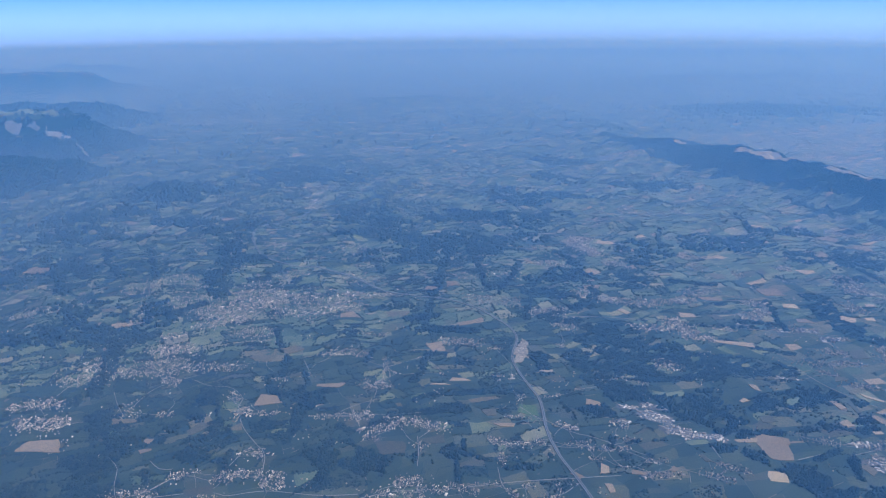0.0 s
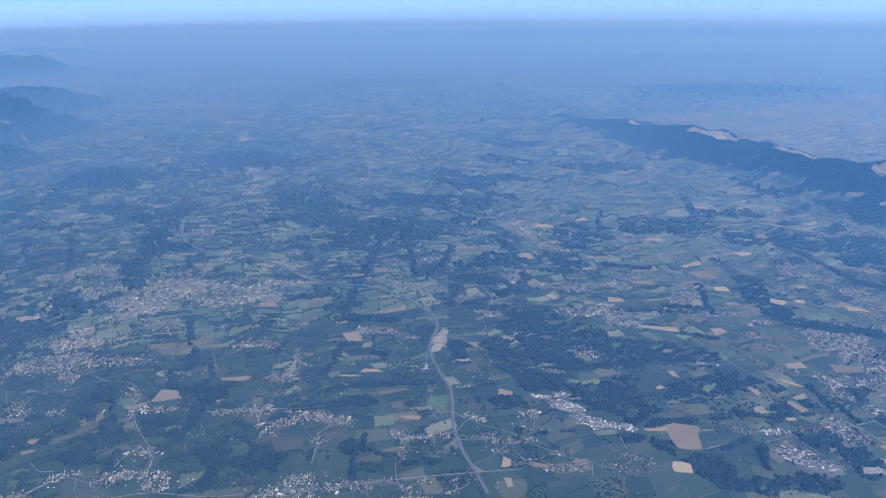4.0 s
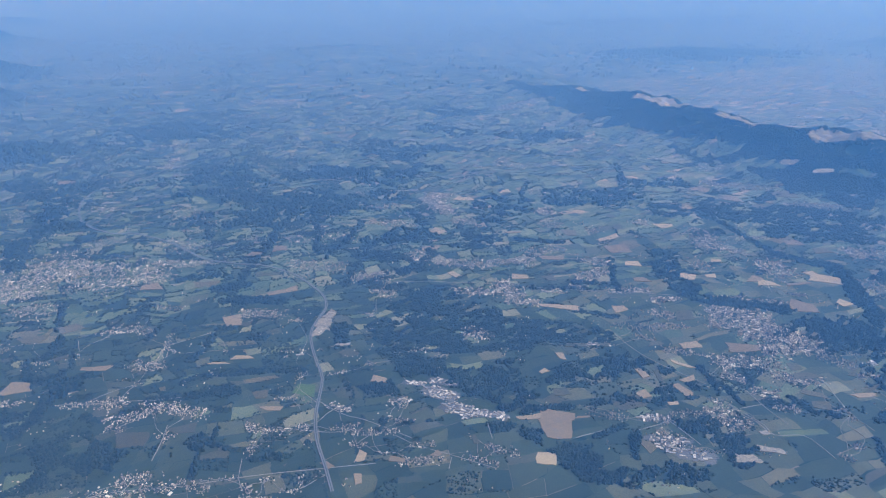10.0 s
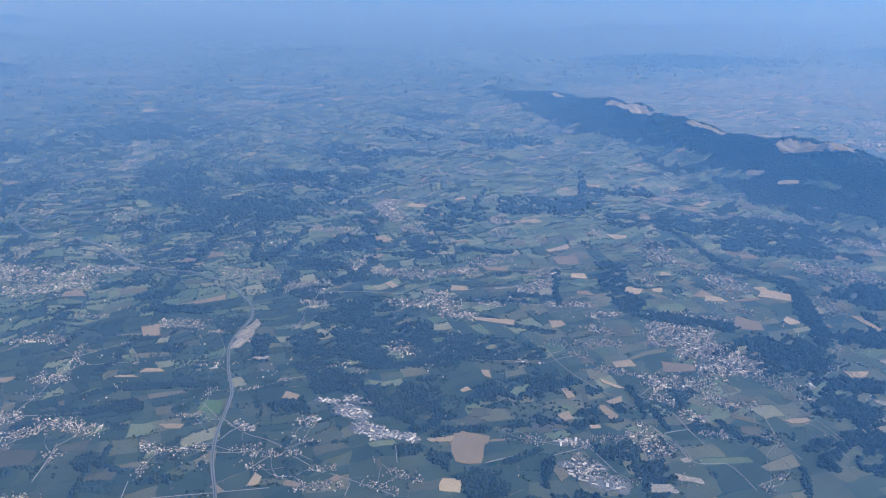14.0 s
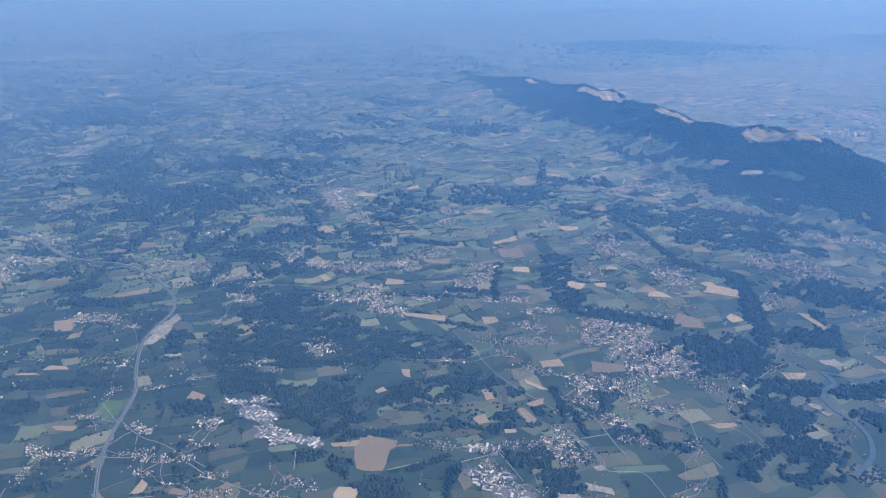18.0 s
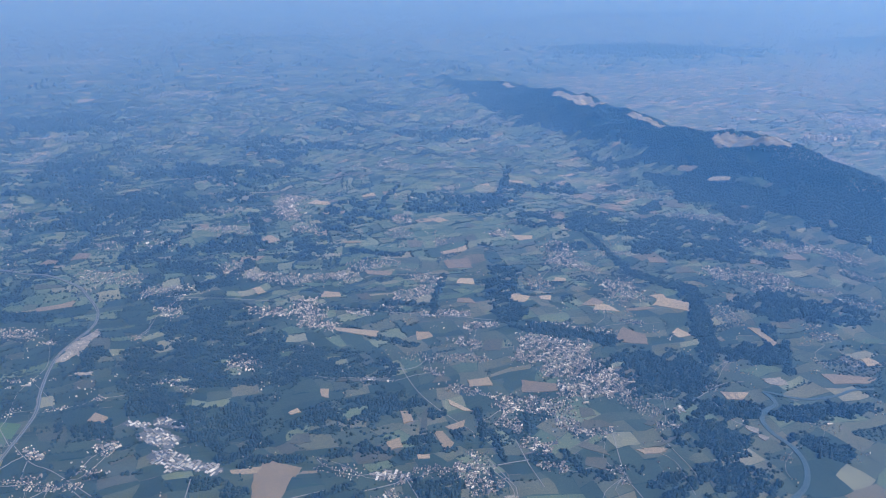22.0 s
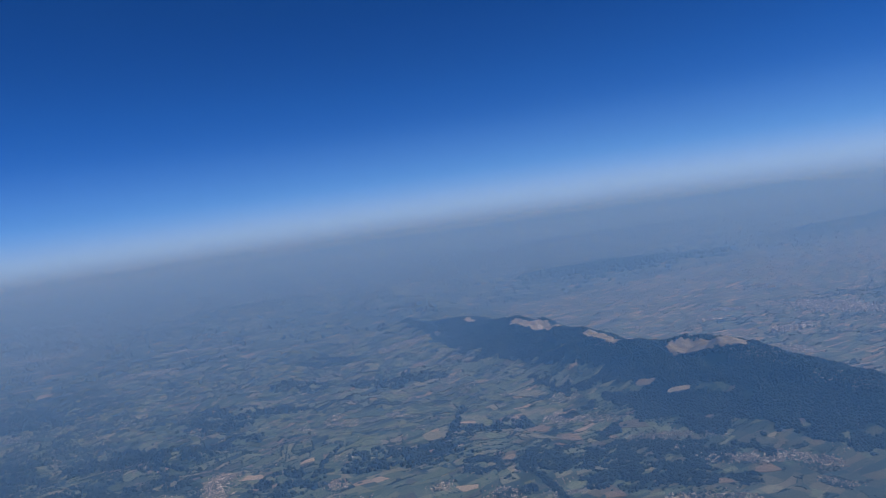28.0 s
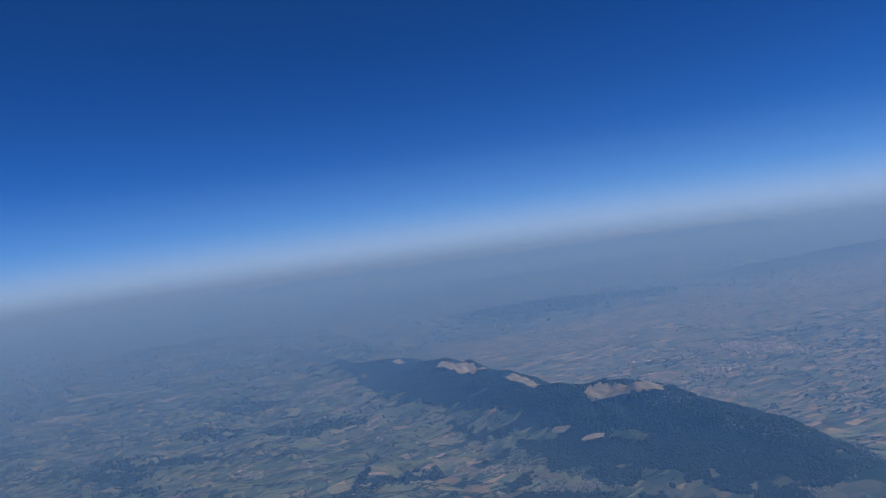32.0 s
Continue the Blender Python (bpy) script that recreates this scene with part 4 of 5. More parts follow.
# ---- trees ----
a5 = np.arange(5) * 1.2566
CROWN = np.concatenate([np.stack([0.85 * np.cos(a5), 0.85 * np.sin(a5), 0 * a5], 1), np.stack([0.8 * np.cos(a5 + 0.6), 0.8 * np.sin(a5 + 0.6), 0 * a5 + 0.9], 1), [[0, 0, 1.5]]])
CROWN_FACES = np.array([f for k in range(5) for f in ((k, (k + 1) % 5, 5 + k), ((k + 1) % 5, 5 + (k + 1) % 5, 5 + k), (5 + k, 5 + (k + 1) % 5, 10))])


a4 = np.arange(4) * 1.5708
CONE = np.concatenate([np.stack([0.95 * np.cos(a4), 0.95 * np.sin(a4), 0 * a4], 1), np.stack([0.62 * np.cos(a4 + 0.5), 0.62 * np.sin(a4 + 0.5), 0 * a4 + 0.95], 1)])
CONE_FACES = np.array([f for k in range(4) for f in ((k, (k + 1) % 4, 4 + k), ((k + 1) % 4, 4 + (k + 1) % 4, 4 + k))] + [(4, 5, 6), (4, 6, 7)])


TENT = np.array([(0.95, 0, 0), (0, 0.95, 0), (-0.95, 0, 0), (0, -0.95, 0), (0.15, 0.1, 1.1)])
TENT_FACES = np.array([(0, 1, 4), (1, 2, 4), (2, 3, 4), (3, 0, 4)])


def crowns(name, px, py, size, plain=False):
    """One mesh of many uneven tree crowns that stand on the ground."""
    n, far = len(px), np.median(py)
    T, F = (TENT, TENT_FACES) if far > 590 and name == "hedgerow" else (CONE, CONE_FACES) if plain or far > 290 else (CROWN, CROWN_FACES)
    pz = height(px, py) - 0.1
    turn = rng.rand(n) * 6.283
    v = T[None] * (1 + 0.5 * (rng.rand(n, len(T), 3) - 0.5)) * np.asarray(size)[:, None, None]
    v[:, :, 2] *= (0.75 + 0.5 * rng.rand(n) + (0.45 * waves(px, py, 8, 23) if name == "wood" else 0))[:, None]
    c, s = np.cos(turn)[:, None], np.sin(turn)[:, None]
    w = np.stack([v[:, :, 0] * c - v[:, :, 1] * s + px[:, None], v[:, :, 0] * s + v[:, :, 1] * c + py[:, None], v[:, :, 2] + pz[:, None]], 2)
    f = F[None] + (np.arange(n) * len(T))[:, None, None]
    return mesh_of(name, w.reshape(-1, 3), f.reshape(-1, 3), [LEAF])


def scatter(row, gap, uneven=0.35):
    """Jittered places that fill a strip with a ragged edge."""
    x0, y0, x1, y1, r = row[:5]
    g = r * 1.8 + 2
    gx, gy = np.meshgrid(np.arange(min(x0, x1) - g, max(x0, x1) + g, gap), np.arange(min(y0, y1) - g, max(y0, y1) + g, gap))
    gx = (gx + (rng.rand(*gx.shape) - 0.5) * gap * 0.9).ravel()
    gy = (gy + (rng.rand(*gy.shape) - 0.5) * gap * 0.9).ravel()
    edge = r * (1.18 + uneven * waves(gx, gy, 9, 21) + 0.8 * uneven * waves(gx, gy, 26, 22))
    k = strip_distance(gx, gy, row) < edge
    return gx[k], gy[k]


for row in WOODS:
    far = (row[1] + row[3]) / 2
    gap = 1.0 if far < 330 else 1.3 if far < 450 else 2.0
    px, py = scatter(row, gap)
    k = (waves(0.45 * px + 0.25 * py, 0.9 * py - 0.3 * px, 9, 31) + 0.4 * waves(px, py, 45, 32) > (-0.12 if far > 420 and row[4] > 9 else -0.4 if far > 420 else -0.46 if row[4] > 4.5 else -1.0)) & free(px, py)
    px, py = px[k], py[k]
    ob = new("wood", crowns("wood", px, py, gap * (0.62 + 0.35 * rng.rand(len(px)))))
    tagged(ob, "dark green broadleaf wood with a ragged edge among fields", "wood", "woods of the plain", "stuff")

# loose trees in parkland and rough pasture
for row in SPARSE:
    px, py = scatter(row, 3.4)
    k = free(px, py) & (waves(px, py, 12, 71) > -0.25)
    px, py = np.repeat(px[k], 3) + rng.normal(0, 0.7, 3 * k.sum()), np.repeat(py[k], 3) + rng.normal(0, 0.5, 3 * k.sum())
    tagged(new("loose_trees", crowns("loose_trees", px, py, rng.uniform(0.35, 0.8, len(px)))), "loose dark green trees strewn over rough pasture", "trees", "loose trees of the plain", "stuff")

# the wooded ridge
gx, gy = np.meshgrid(np.arange(540, 745, 1.55), np.arange(285, 980, 1.55))
gx, gy = (gx + rng.rand(*gx.shape) * 1.3).ravel(), (gy + rng.rand(*gy.shape) * 1.3).ravel()
rz = ridge(gx, gy)
k = (rz > np.where(gy < 480, 3.5, 6) + 3.5 * waves(gx, gy, 40, 33)) & ~inside(gx, gy, BALD, 1.08 + 0.22 * waves(gx, gy, 9, 34)) & (waves(gx, gy, 35, 35) > -0.9) & (gx < 740) & ~inside(gx, gy, CLEARINGS, 1 + 0.5 * waves(gx, gy, 14, 38))
tagged(new("ridge_wood", crowns("ridge_wood", gx[k], gy[k], 0.95 + 0.55 * rng.rand(k.sum()))), "dense dark forest covering a long steep ridge", "forest", kind="stuff")
# forests of the hills at the edge of sight
for name, line, gap, low in (("cliff_wood", CLIFF, 3.2, 4), ("hill_wood", FOOT_HILL, 2.8, 3), ("hill_wood", BACK, 5.0, 3), ("hill_wood", LOW, 3.0, 3), ("hill_wood", HILL, 5.0, 6)):
    lx, ly = [p[0] for p in line], [p[1] for p in line]
    gx, gy = np.meshgrid(np.arange(max(min(lx) - 60, -420), max(lx) + 60, gap), np.arange(min(ly) - 80, max(ly) + 40, gap))
    gx, gy = (gx + rng.rand(*gx.shape) * gap).ravel(), (gy + rng.rand(*gy.shape) * gap).ravel()
    c = crest(gx, gy, line)
    k = (c > low + (6 if line is HILL else 2) * waves(gx, gy, 40, 36)) & ((c < 38) | (name != "cliff_wood") | (waves(gx, gy, 30, 37) > 0.3)) & ~inside(gx, gy, ROCKS + CLIFF_TOP, 1.15)
    tagged(new(name, crowns(name, gx[k], gy[k], gap * (0.6 + 0.4 * rng.rand(k.sum())))), "hazy dark forest on the slope of a far hill", "forest", kind="stuff")


# ---- fields ----
def bend(u, v):
    """The plan's straight plots, bent as the land lies."""
    u, v = np.asarray(u, float), np.asarray(v, float)
    return u + 9 * waves(u, v, 150, 41, 2) + 2.0 * waves(u, v, 30, 42, 2), v + 9 * waves(u, v, 140, 43, 2) + 2.0 * waves(u, v, 28, 44, 2)


def plots(x0, y0, x1, y1, area, flat):
    """Cuts a stretch of land into uneven plots."""
    out, todo = [], [(x0, y0, x1, y1)]
    while todo:
        a, b, c, d = todo.pop()
        w, h = c - a, d - b
        if w * h < area * (0.45 + 1.3 * rng.rand()) :
            out.append((a, b, c, d))
            continue
        s = 0.32 + 0.36 * rng.rand()
        if w * rng.uniform(0.75, 1.3) > h * flat:
            todo += [(a, b, a + s * w, d), (a + s * w, b, c, d)]
        else:
            todo += [(a, b, c, b + s * h), (a, b + s * h, c, d)]
    return np.array(out)


LANDS = [(-180, -170, 560, 110, 170, 1.5, "near"), (-330, 110, 740, 285, 140, 1.8, "near"), (-330, 285, 740, 405, 84, 1.9, "near"), (-420, 405, 740, 1000, 88, 2.0, "hedged"), (740, 200, 1900, 1000, 64, 3.4, "valley"), (-520, 1000, 1900, 2000, 120, 2.6, "far")]
kinds = {"meadow": [], "pasture": [], "stubble": [], "plough": [], "grassland": []}
far_kinds = {"meadow": [], "pasture": [], "stubble": [], "plough": [], "grassland": []}
hedge_x, hedge_y, hedge_s = [], [], []
for x0, y0, x1, y1, area, flat, land in LANDS:
    P = plots(x0, y0, x1, y1, area, flat)
    cx, cy = bend((P[:, 0] + P[:, 2]) / 2, (P[:, 1] + P[:, 3]) / 2)
    keep = (cx > -100 - 0.22 * cy) & ((ridge(cx, cy) < np.where(cy < 480, 6, 9)) | inside(cx, cy, CLEARINGS)) & (crest(cx, cy, CLIFF) < 4) & (crest(cx, cy, FOOT_HILL) < 4) & (crest(cx, cy, HILL) < 6) & (crest(cx, cy, RIGHT_MOUNT) < 7) & (crest(cx, cy, BACK) < 4) & (crest(cx, cy, FAR_LEFT) < 4) & (cy > (105 if y0 > 100 else -165))
    P, cx, cy = P[keep], cx[keep], cy[keep]
    woody = waves(cx, cy, 120, 51) + 0.5 * waves(cx, cy, 40, 52)
    luck = rng.rand(len(P))
    dry = {"valley": 0.26, "far": 0.03}.get(land, 0)
    brown = {"valley": 0.06, "far": 0.03}.get(land, 0)
    hedge = {"hedged": 0.8, "valley": 0.3, "far": 0.025}.get(land, 0)
    pale = {"valley": 0.55, "far": 0.6}.get(land, 0)
    grove = {"valley": 0.05, "far": 0.15}.get(land, 0)
    for (a, b, c, d), l, wd, xx, yy in zip(P, luck, woody, cx, cy):
        if land in ("near", "hedged"):
            # drier country towards the foot of the ridge
            east = max(0.0, min(1.0, (xx - 200) / 160))
            dry, brown, pale = 0.0 if land == "near" else 0.004 + 0.026 * east, 0.006 + 0.022 * east, (0.98 - 0.22 * max(0.0, min(1.0, (yy - 270) / 120)) * max(0.15, min(1.0, (xx - 40) / 140)) if land == "near" else 0.34) - 0.12 * east
            grove = 0.12 - 0.09 * east if land == "hedged" else 0.07 if xx < 80 else 0.05
        k = "stubble" if l < dry else "plough" if l < dry + brown else "pasture" if l > pale else "grassland" if (land == "valley" and l < 0.45) or land in ("near", "hedged") and rng.rand() < (0.1 + 0.55 * east) * (1.0 if yy < 420 else 0.45) else "meadow"
        g = 0.12
        a, b, c, d = a + g, b + g, c - g, d - g
        mx, my = (a + c) / 2, (b + d) / 2
        if land in ("valley", "far"):
            far_kinds[k].append(((a, b), (c, b), (c, d), (a, d)))
        else:
            kinds[k].append(((a, b), (mx, b), (c, b), (c, my), (c, d), (mx, d), (a, d), (a, my), (mx, my)))
        gap = 2.4 if yy < 105 else 5.0 if land == "far" else 2.6 if land == "valley" else 0.9 if yy < 400 else 1.2 if yy < 650 else 2.0
        if land == "near":
            hedge = 0.22 + 0.45 * max(0.0, min(1.0, (yy - 260) / 110))
        share = (0.7 if yy > 650 else 1.0) * (1 - 0.5 * max(0.0, min(1.0, (xx - 200) / 160))) * hedge * (1 + 0.8 * max(-0.8, min(1.2, wd)))
        for side in ((a, b, c, b), (a, b, a, d)):
            if rng.rand() < share:
                L = math.hypot(side[2] - side[0], side[3] - side[1])
                for _ in range(1 + (rng.rand() < 0.45)):
                    part_of = rng.uniform(0.65, 1)
                    n = max(2, int(L / gap * part_of * 1.25))
                    s = rng.uniform(0, 1 - part_of) + part_of * (np.arange(n) + rng.uniform(-0.4, 0.4, n)) / n
                    hedge_x.append(side[0] + s * (side[2] - side[0]) + rng.normal(0, 0.55, n))
                    hedge_y.append(side[1] + s * (side[3] - side[1]) + rng.normal(0, 0.55, n))
                    hedge_s.append(gap * rng.uniform(0.4, 0.75, n))
        if rng.rand() < grove * (1 + 1.4 * max(-0.7, wd)):
            n = int((c - a) * (d - b) / gap ** 2 * 0.8)
            hedge_x.append(rng.uniform(a, c, n))
            hedge_y.append(rng.uniform(b, d, n))
            hedge_s.append(gap * rng.uniform(0.5, 0.85, n))

PLOT_FACES = np.array([(k, (k + 1) % 8, 8) for k in range(8)])


def plot_verts(F, lift):
    F = np.asarray(F)
    x, y = bend(F[:, :, 0], F[:, :, 1])
    return np.stack([x, y, height(x, y) + lift], 2)


MATS = {"grassland": OLIVE, "meadow": MEADOW, "pasture": PASTURE, "stubble": STUBBLE, "plough": PLOUGH}
WORDS = {"grassland": "olive dry grassland plot", "meadow": "green mown meadow", "pasture": "pale green grazed pasture", "stubble": "pale tan stubble field", "plough": "brown ploughed field"}
for kind_of, F in kinds.items():
    V = plot_verts(F, 0.12)
    # the plots that lie closest under the flight are pieces of their own
    near = (V[:, 8, 1] < 205) & (V[:, 8, 1] > 108) & (V[:, 8, 0] > 60) & (V[:, 8, 0] < 460)
    for v in V[near][:260]:
        me = mesh_of("field", v - v[8], PLOT_FACES, [MATS[kind_of][True]])
        ob = part("field", me, ground, WORDS[kind_of])
        ob.location = v[8].tolist()
    V = V[~near] if near.sum() <= 260 else np.concatenate([V[near][260:], V[~near]])
    f = PLOT_FACES[None] + (np.arange(len(V)) * 9)[:, None, None]
    part(kind_of + "_plots", mesh_of(kind_of + "_plots", V.reshape(-1, 3), f.reshape(-1, 3), [MATS[kind_of][False]]), ground, "many " + WORDS[kind_of] + "s", "stuff")


for kind_of, F in far_kinds.items():
    if not F:
        continue
    V = plot_verts(F, 0.9)
    f = np.arange(len(V) * 4).reshape(-1, 4)
    part("distant_" + kind_of + "_plots", mesh_of("distant_plots", V.reshape(-1, 3), f, [MATS[kind_of][False]]), ground, "many distant " + WORDS[kind_of] + "s", "stuff")


def slab(cx, cy, length, width, turn, lift, mat, name, label, ragged=0.03):
    """A field as a thin slab that follows the ground, with uneven sides."""
    c, s = math.cos(radians(turn)), math.sin(radians(turn))
    n = 4
    edge = [(-1 + 2 * k / n, -1) for k in range(n)] + [(1, -1 + 2 * k / n) for k in range(n)] + [(1 - 2 * k / n, 1) for k in range(n)] + [(-1, 1 - 2 * k / n) for k in range(n)]
    lean = rng.uniform(-0.2, 0.2)
    skew = rng.uniform(-0.16, 0.16, (2, 4)) * min(1, 16 * ragged)
    top = []
    for shrink in (1.0, 0.5):
        for u, v in edge:
            u, v = u * shrink * length / 2 * (1 + rng.uniform(-ragged, ragged)), v * shrink * width / 2 * (1 + rng.uniform(-ragged, ragged))
            p, q = u / length, v / width
            tilt = np.array([p, q, p * q * 4, p * p - q * q])
            u, v = u + lean * v + length * float(skew[0] @ tilt), v + width * float(skew[1] @ tilt)
            top.append((cx + u * c - v * s, cy + u * s + v * c))
    top = np.array(top + [(cx, cy)])
    z = height(top[:, 0], top[:, 1]) + lift
    v = np.column_stack([top, z])
    skirt = v[:16] - [0, 0, lift + 0.2]
    v = np.concatenate([v, skirt])
    f = []
    for k in range(16):
        j = (k + 1) % 16
        f += [(k, j, 16 + j), (k, 16 + j, 16 + k), (16 + k, 16 + j, 32), (33 + k, 33 + j, j), (33 + k, j, k)]
    o = np.array([cx, cy, z[-1]])
    ob = part(name, mesh_of(name, v - o, f, [mat]), ground, label)
    ob.location = o.tolist()
    return ob


for row in DRY:
    slab(*row[:4], row[4] + rng.uniform(-4, 4), 0.38, STUBBLE[True], "field", "dry tan harvested field", 0.06)
for row in SOIL:
    slab(*row[:4], row[4] + rng.uniform(-4, 4), 0.34, PLOUGH[True], "field", "bare grey-brown field", 0.06)
for row in PASTURES:
    slab(*row[:4], row[4] + rng.uniform(-6, 6), 0.5, PASTURE[True], "field", "pale green grazed hill pasture", 0.16)
for row in GRAVELS:
    slab(*row, 0.42, GRAVEL, "gravel_yard", "pale bare gravel yard", 0.16)
bright = covered("young_crop", [(0, (0.11, 0.16, 0.04)), (1, (0.13, 0.18, 0.045))], stretch=(0.4, 4, 1, 0.3))
slab(149, 296, 9, 9, -28, 0.22, bright, "field", "bright yellow-green crop field", 0.04)


def draped(row, cell, lift, mat, name, label, edge):
    """A patch of close-set cells that follows the ground, with a ragged outline."""
    x0, y0, x1, y1, r = row
    gx, gy = np.meshgrid(np.arange(min(x0, x1) - 2 * r, max(x0, x1) + 2 * r, cell), np.arange(min(y0, y1) - 2 * r, max(y0, y1) + 2 * r, cell))
    n, w = gx.shape
    at = np.arange(n * w).reshape(n, w)
    f = np.stack([at[:-1, :-1], at[:-1, 1:], at[1:, 1:], at[1:, :-1]], 2).reshape(-1, 4)
    mx, my = gx.ravel()[f].mean(1), gy.ravel()[f].mean(1)
    f = f[strip_distance(mx, my, row) < r * (1 + edge * waves(mx, my, 9, 34))]
    used, f = np.unique(f, return_inverse=True)
    x, y = gx.ravel()[used], gy.ravel()[used]
    me = mesh_of(name, np.column_stack([x, y, height(x, y) + lift]), f.reshape(-1, 4), [mat])
    return part(name, me, ground, label)


for row in BALD:
    draped(row, 1.2, 0.75, DRY_PASTURE, "pasture", "dry tan pasture on the bare crest", 0.22)

for row in CLIFF_TOP:
    draped(row, 2.0, 0.6, PASTURE[True], "pasture", "dry pasture on the flat top of a cliff", 0.5)
for row in ROCKS:
    draped(row, 1.0, 0.6, ROCK, "rock_face", "pale bare limestone rock face", 0.6)

hx, hy = bend(np.concatenate(hedge_x), np.concatenate(hedge_y))
hs = np.concatenate(hedge_s)
k = ~inside(hx, hy, TOWNS, 0.8) & free(hx, hy)
hx, hy, hs = hx[k], hy[k], hs[k]
near = np.nonzero((hy < 260) & (hy > 130) & (hx > 20) & (hx < 470))[0]
lone = rng.choice(near, min(290, len(near)), replace=False)
lone_x, lone_y = hx[lone], hy[lone]
hx, hy, hs = np.delete(hx, lone), np.delete(hy, lone), np.delete(hs, lone)
cell = (np.floor(hx / 220) * 100 + np.floor(hy / 220)).astype(int)
for c in np.unique(cell):
    k = cell == c
    tagged(new("hedgerow", crowns("hedgerow", hx[k], hy[k], hs[k], True)), "dark green hedgerows and small groves between the fields", "hedgerow", "hedgerows of the plain", "stuff")


# ---- roads and river ----
def curve_points(points, step=3.0):
    p = np.array(points, float)
    p = np.concatenate([[2 * p[0] - p[1]], p, [2 * p[-1] - p[-2]]])
    out = []
    for k in range(1, len(p) - 2):
        n = max(2, int(np.hypot(*(p[k + 1] - p[k])) / step))
        for s in np.arange(n) / n:
            out.append(0.5 * (2 * p[k] + (p[k + 1] - p[k - 1]) * s + (2 * p[k - 1] - 5 * p[k] + 4 * p[k + 1] - p[k + 2]) * s * s + (3 * p[k] - p[k - 1] - 3 * p[k + 1] + p[k + 2]) * s ** 3))
    return np.array(out + [p[-2]])


def ribbon(name, points, offset, width, lift, mat):
    """A strip along a line, with sides that go down into the ground."""
    d = np.gradient(points, axis=0)
    d /= np.hypot(d[:, 0], d[:, 1])[:, None]
    nrm = np.column_stack([-d[:, 1], d[:, 0]])
    z = height(points[:, 0], points[:, 1]) + lift
    rows = []
    for o, dz in ((offset - width / 2 - 0.02, -0.25), (offset - width / 2, 0), (offset + width / 2, 0), (offset + width / 2 + 0.02, -0.25)):
        q = points + nrm * o
        rows.append(np.column_stack([q, z + dz]))
    v = np.stack(rows, 1)
    n = len(points)
    f = [(k * 4 + j, k * 4 + j + 1, (k + 1) * 4 + j + 1, (k + 1) * 4 + j) for k in range(n - 1) for j in range(3)]
    return mesh_of(name, v.reshape(-1, 3), f, [mat])


way = curve_points(MOTORWAY)
motorway = tagged(new("motorway"), "grey dual carriageway motorway with a grass median", "motorway", kind="structure")
part("verge", ribbon("verge", way, 0, 1.55, 0.42, VERGE), motorway, "mown grass verge")
for o in (-0.44, 0.44):
    part("carriageway", ribbon("carriageway", way, o, 0.52, 0.48, ASPHALT), motorway)
for points in LANES:
    tagged(new("lane", ribbon("lane", curve_points(points), 0, 0.26, 0.27, LANE)), "narrow pale country lane between fields", "road", "country lanes", "structure")
tagged(new("river", ribbon("river", curve_points(RIVER, 1.5), 0, 2.0, 0.30, WATER)), "winding green-grey river between wooded banks", "river", kind="structure")
tagged(new("river", ribbon("river", curve_points(SIDE_RIVER, 1.5), 0, 1.4, 0.28, WATER)), "narrow side river that joins the winding river", "river", kind="structure")

# narrow lanes from village to village
mids = [((r[0] + r[2]) / 2, (r[1] + r[3]) / 2) for r in TOWNS if 130 < (r[1] + r[3]) / 2 < 520 and -120 < r[0] < 660]
done = set()
for i, (x, y) in enumerate(mids):
    for d, j in sorted((math.hypot(x - q[0], y - q[1]), j) for j, q in enumerate(mids) if j != i)[:2]:
        pair = (min(i, j), max(i, j))
        if pair in done or not 6 < d < 40:
            continue
        done.add(pair)
        a, b = mids[pair[0]], mids[pair[1]]
        s = rng.uniform(-0.12, 0.12, 2)
        way = [a] + [(a[0] + f * (b[0] - a[0]) - (b[1] - a[1]) * q, a[1] + f * (b[1] - a[1]) + (b[0] - a[0]) * q) for f, q in zip((0.35, 0.7), s)] + [b]
        tagged(new("lane", ribbon("lane", curve_points(way), 0, rng.uniform(0.12, 0.18), 0.26, LANE)), "narrow pale country lane between fields", "road", "country lanes", "structure")

# ---- buildings ----
BOX = np.array([(-1, -1, -0.3), (1, -1, -0.3), (1, 1, -0.3), (-1, 1, -0.3), (-1, -1, 1), (1, -1, 1), (1, 1, 1), (-1, 1, 1), (-1, 0, 1.65), (1, 0, 1.65)], float) * (0.5, 0.5, 1)
WALL_TRIS = [(0, 1, 5), (0, 5, 4), (2, 3, 7), (2, 7, 6), (1, 2, 6), (1, 6, 5), (3, 0, 4), (3, 4, 7), (4, 7, 8), (5, 9, 6)]
ROOF_V = np.array([(-1.08, -1.18, 0.9), (1.08, -1.18, 0.9), (1.08, 0, 1.72), (-1.08, 0, 1.72), (1.08, 1.18, 0.9), (-1.08, 1.18, 0.9)], float) * (0.5, 0.5, 1)
ROOF_TRIS = [(0, 1, 2), (0, 2, 3), (3, 2, 4), (3, 4, 5)]
ROOF_V = np.concatenate([ROOF_V, ROOF_V - [0, 0, 0.08]])
ROOF_TRIS = ROOF_TRIS + [(c + 6, b + 6, a + 6) for a, b, c in ROOF_TRIS] + [(0, 6, 7), (0, 7, 1), (4, 10, 11), (4, 11, 5)]
house_wall = mesh_of("wall", BOX, WALL_TRIS, [WALL[True]])
house_roof = mesh_of("roof", ROOF_V, ROOF_TRIS, [ROOF[True]])
plain_houses = []
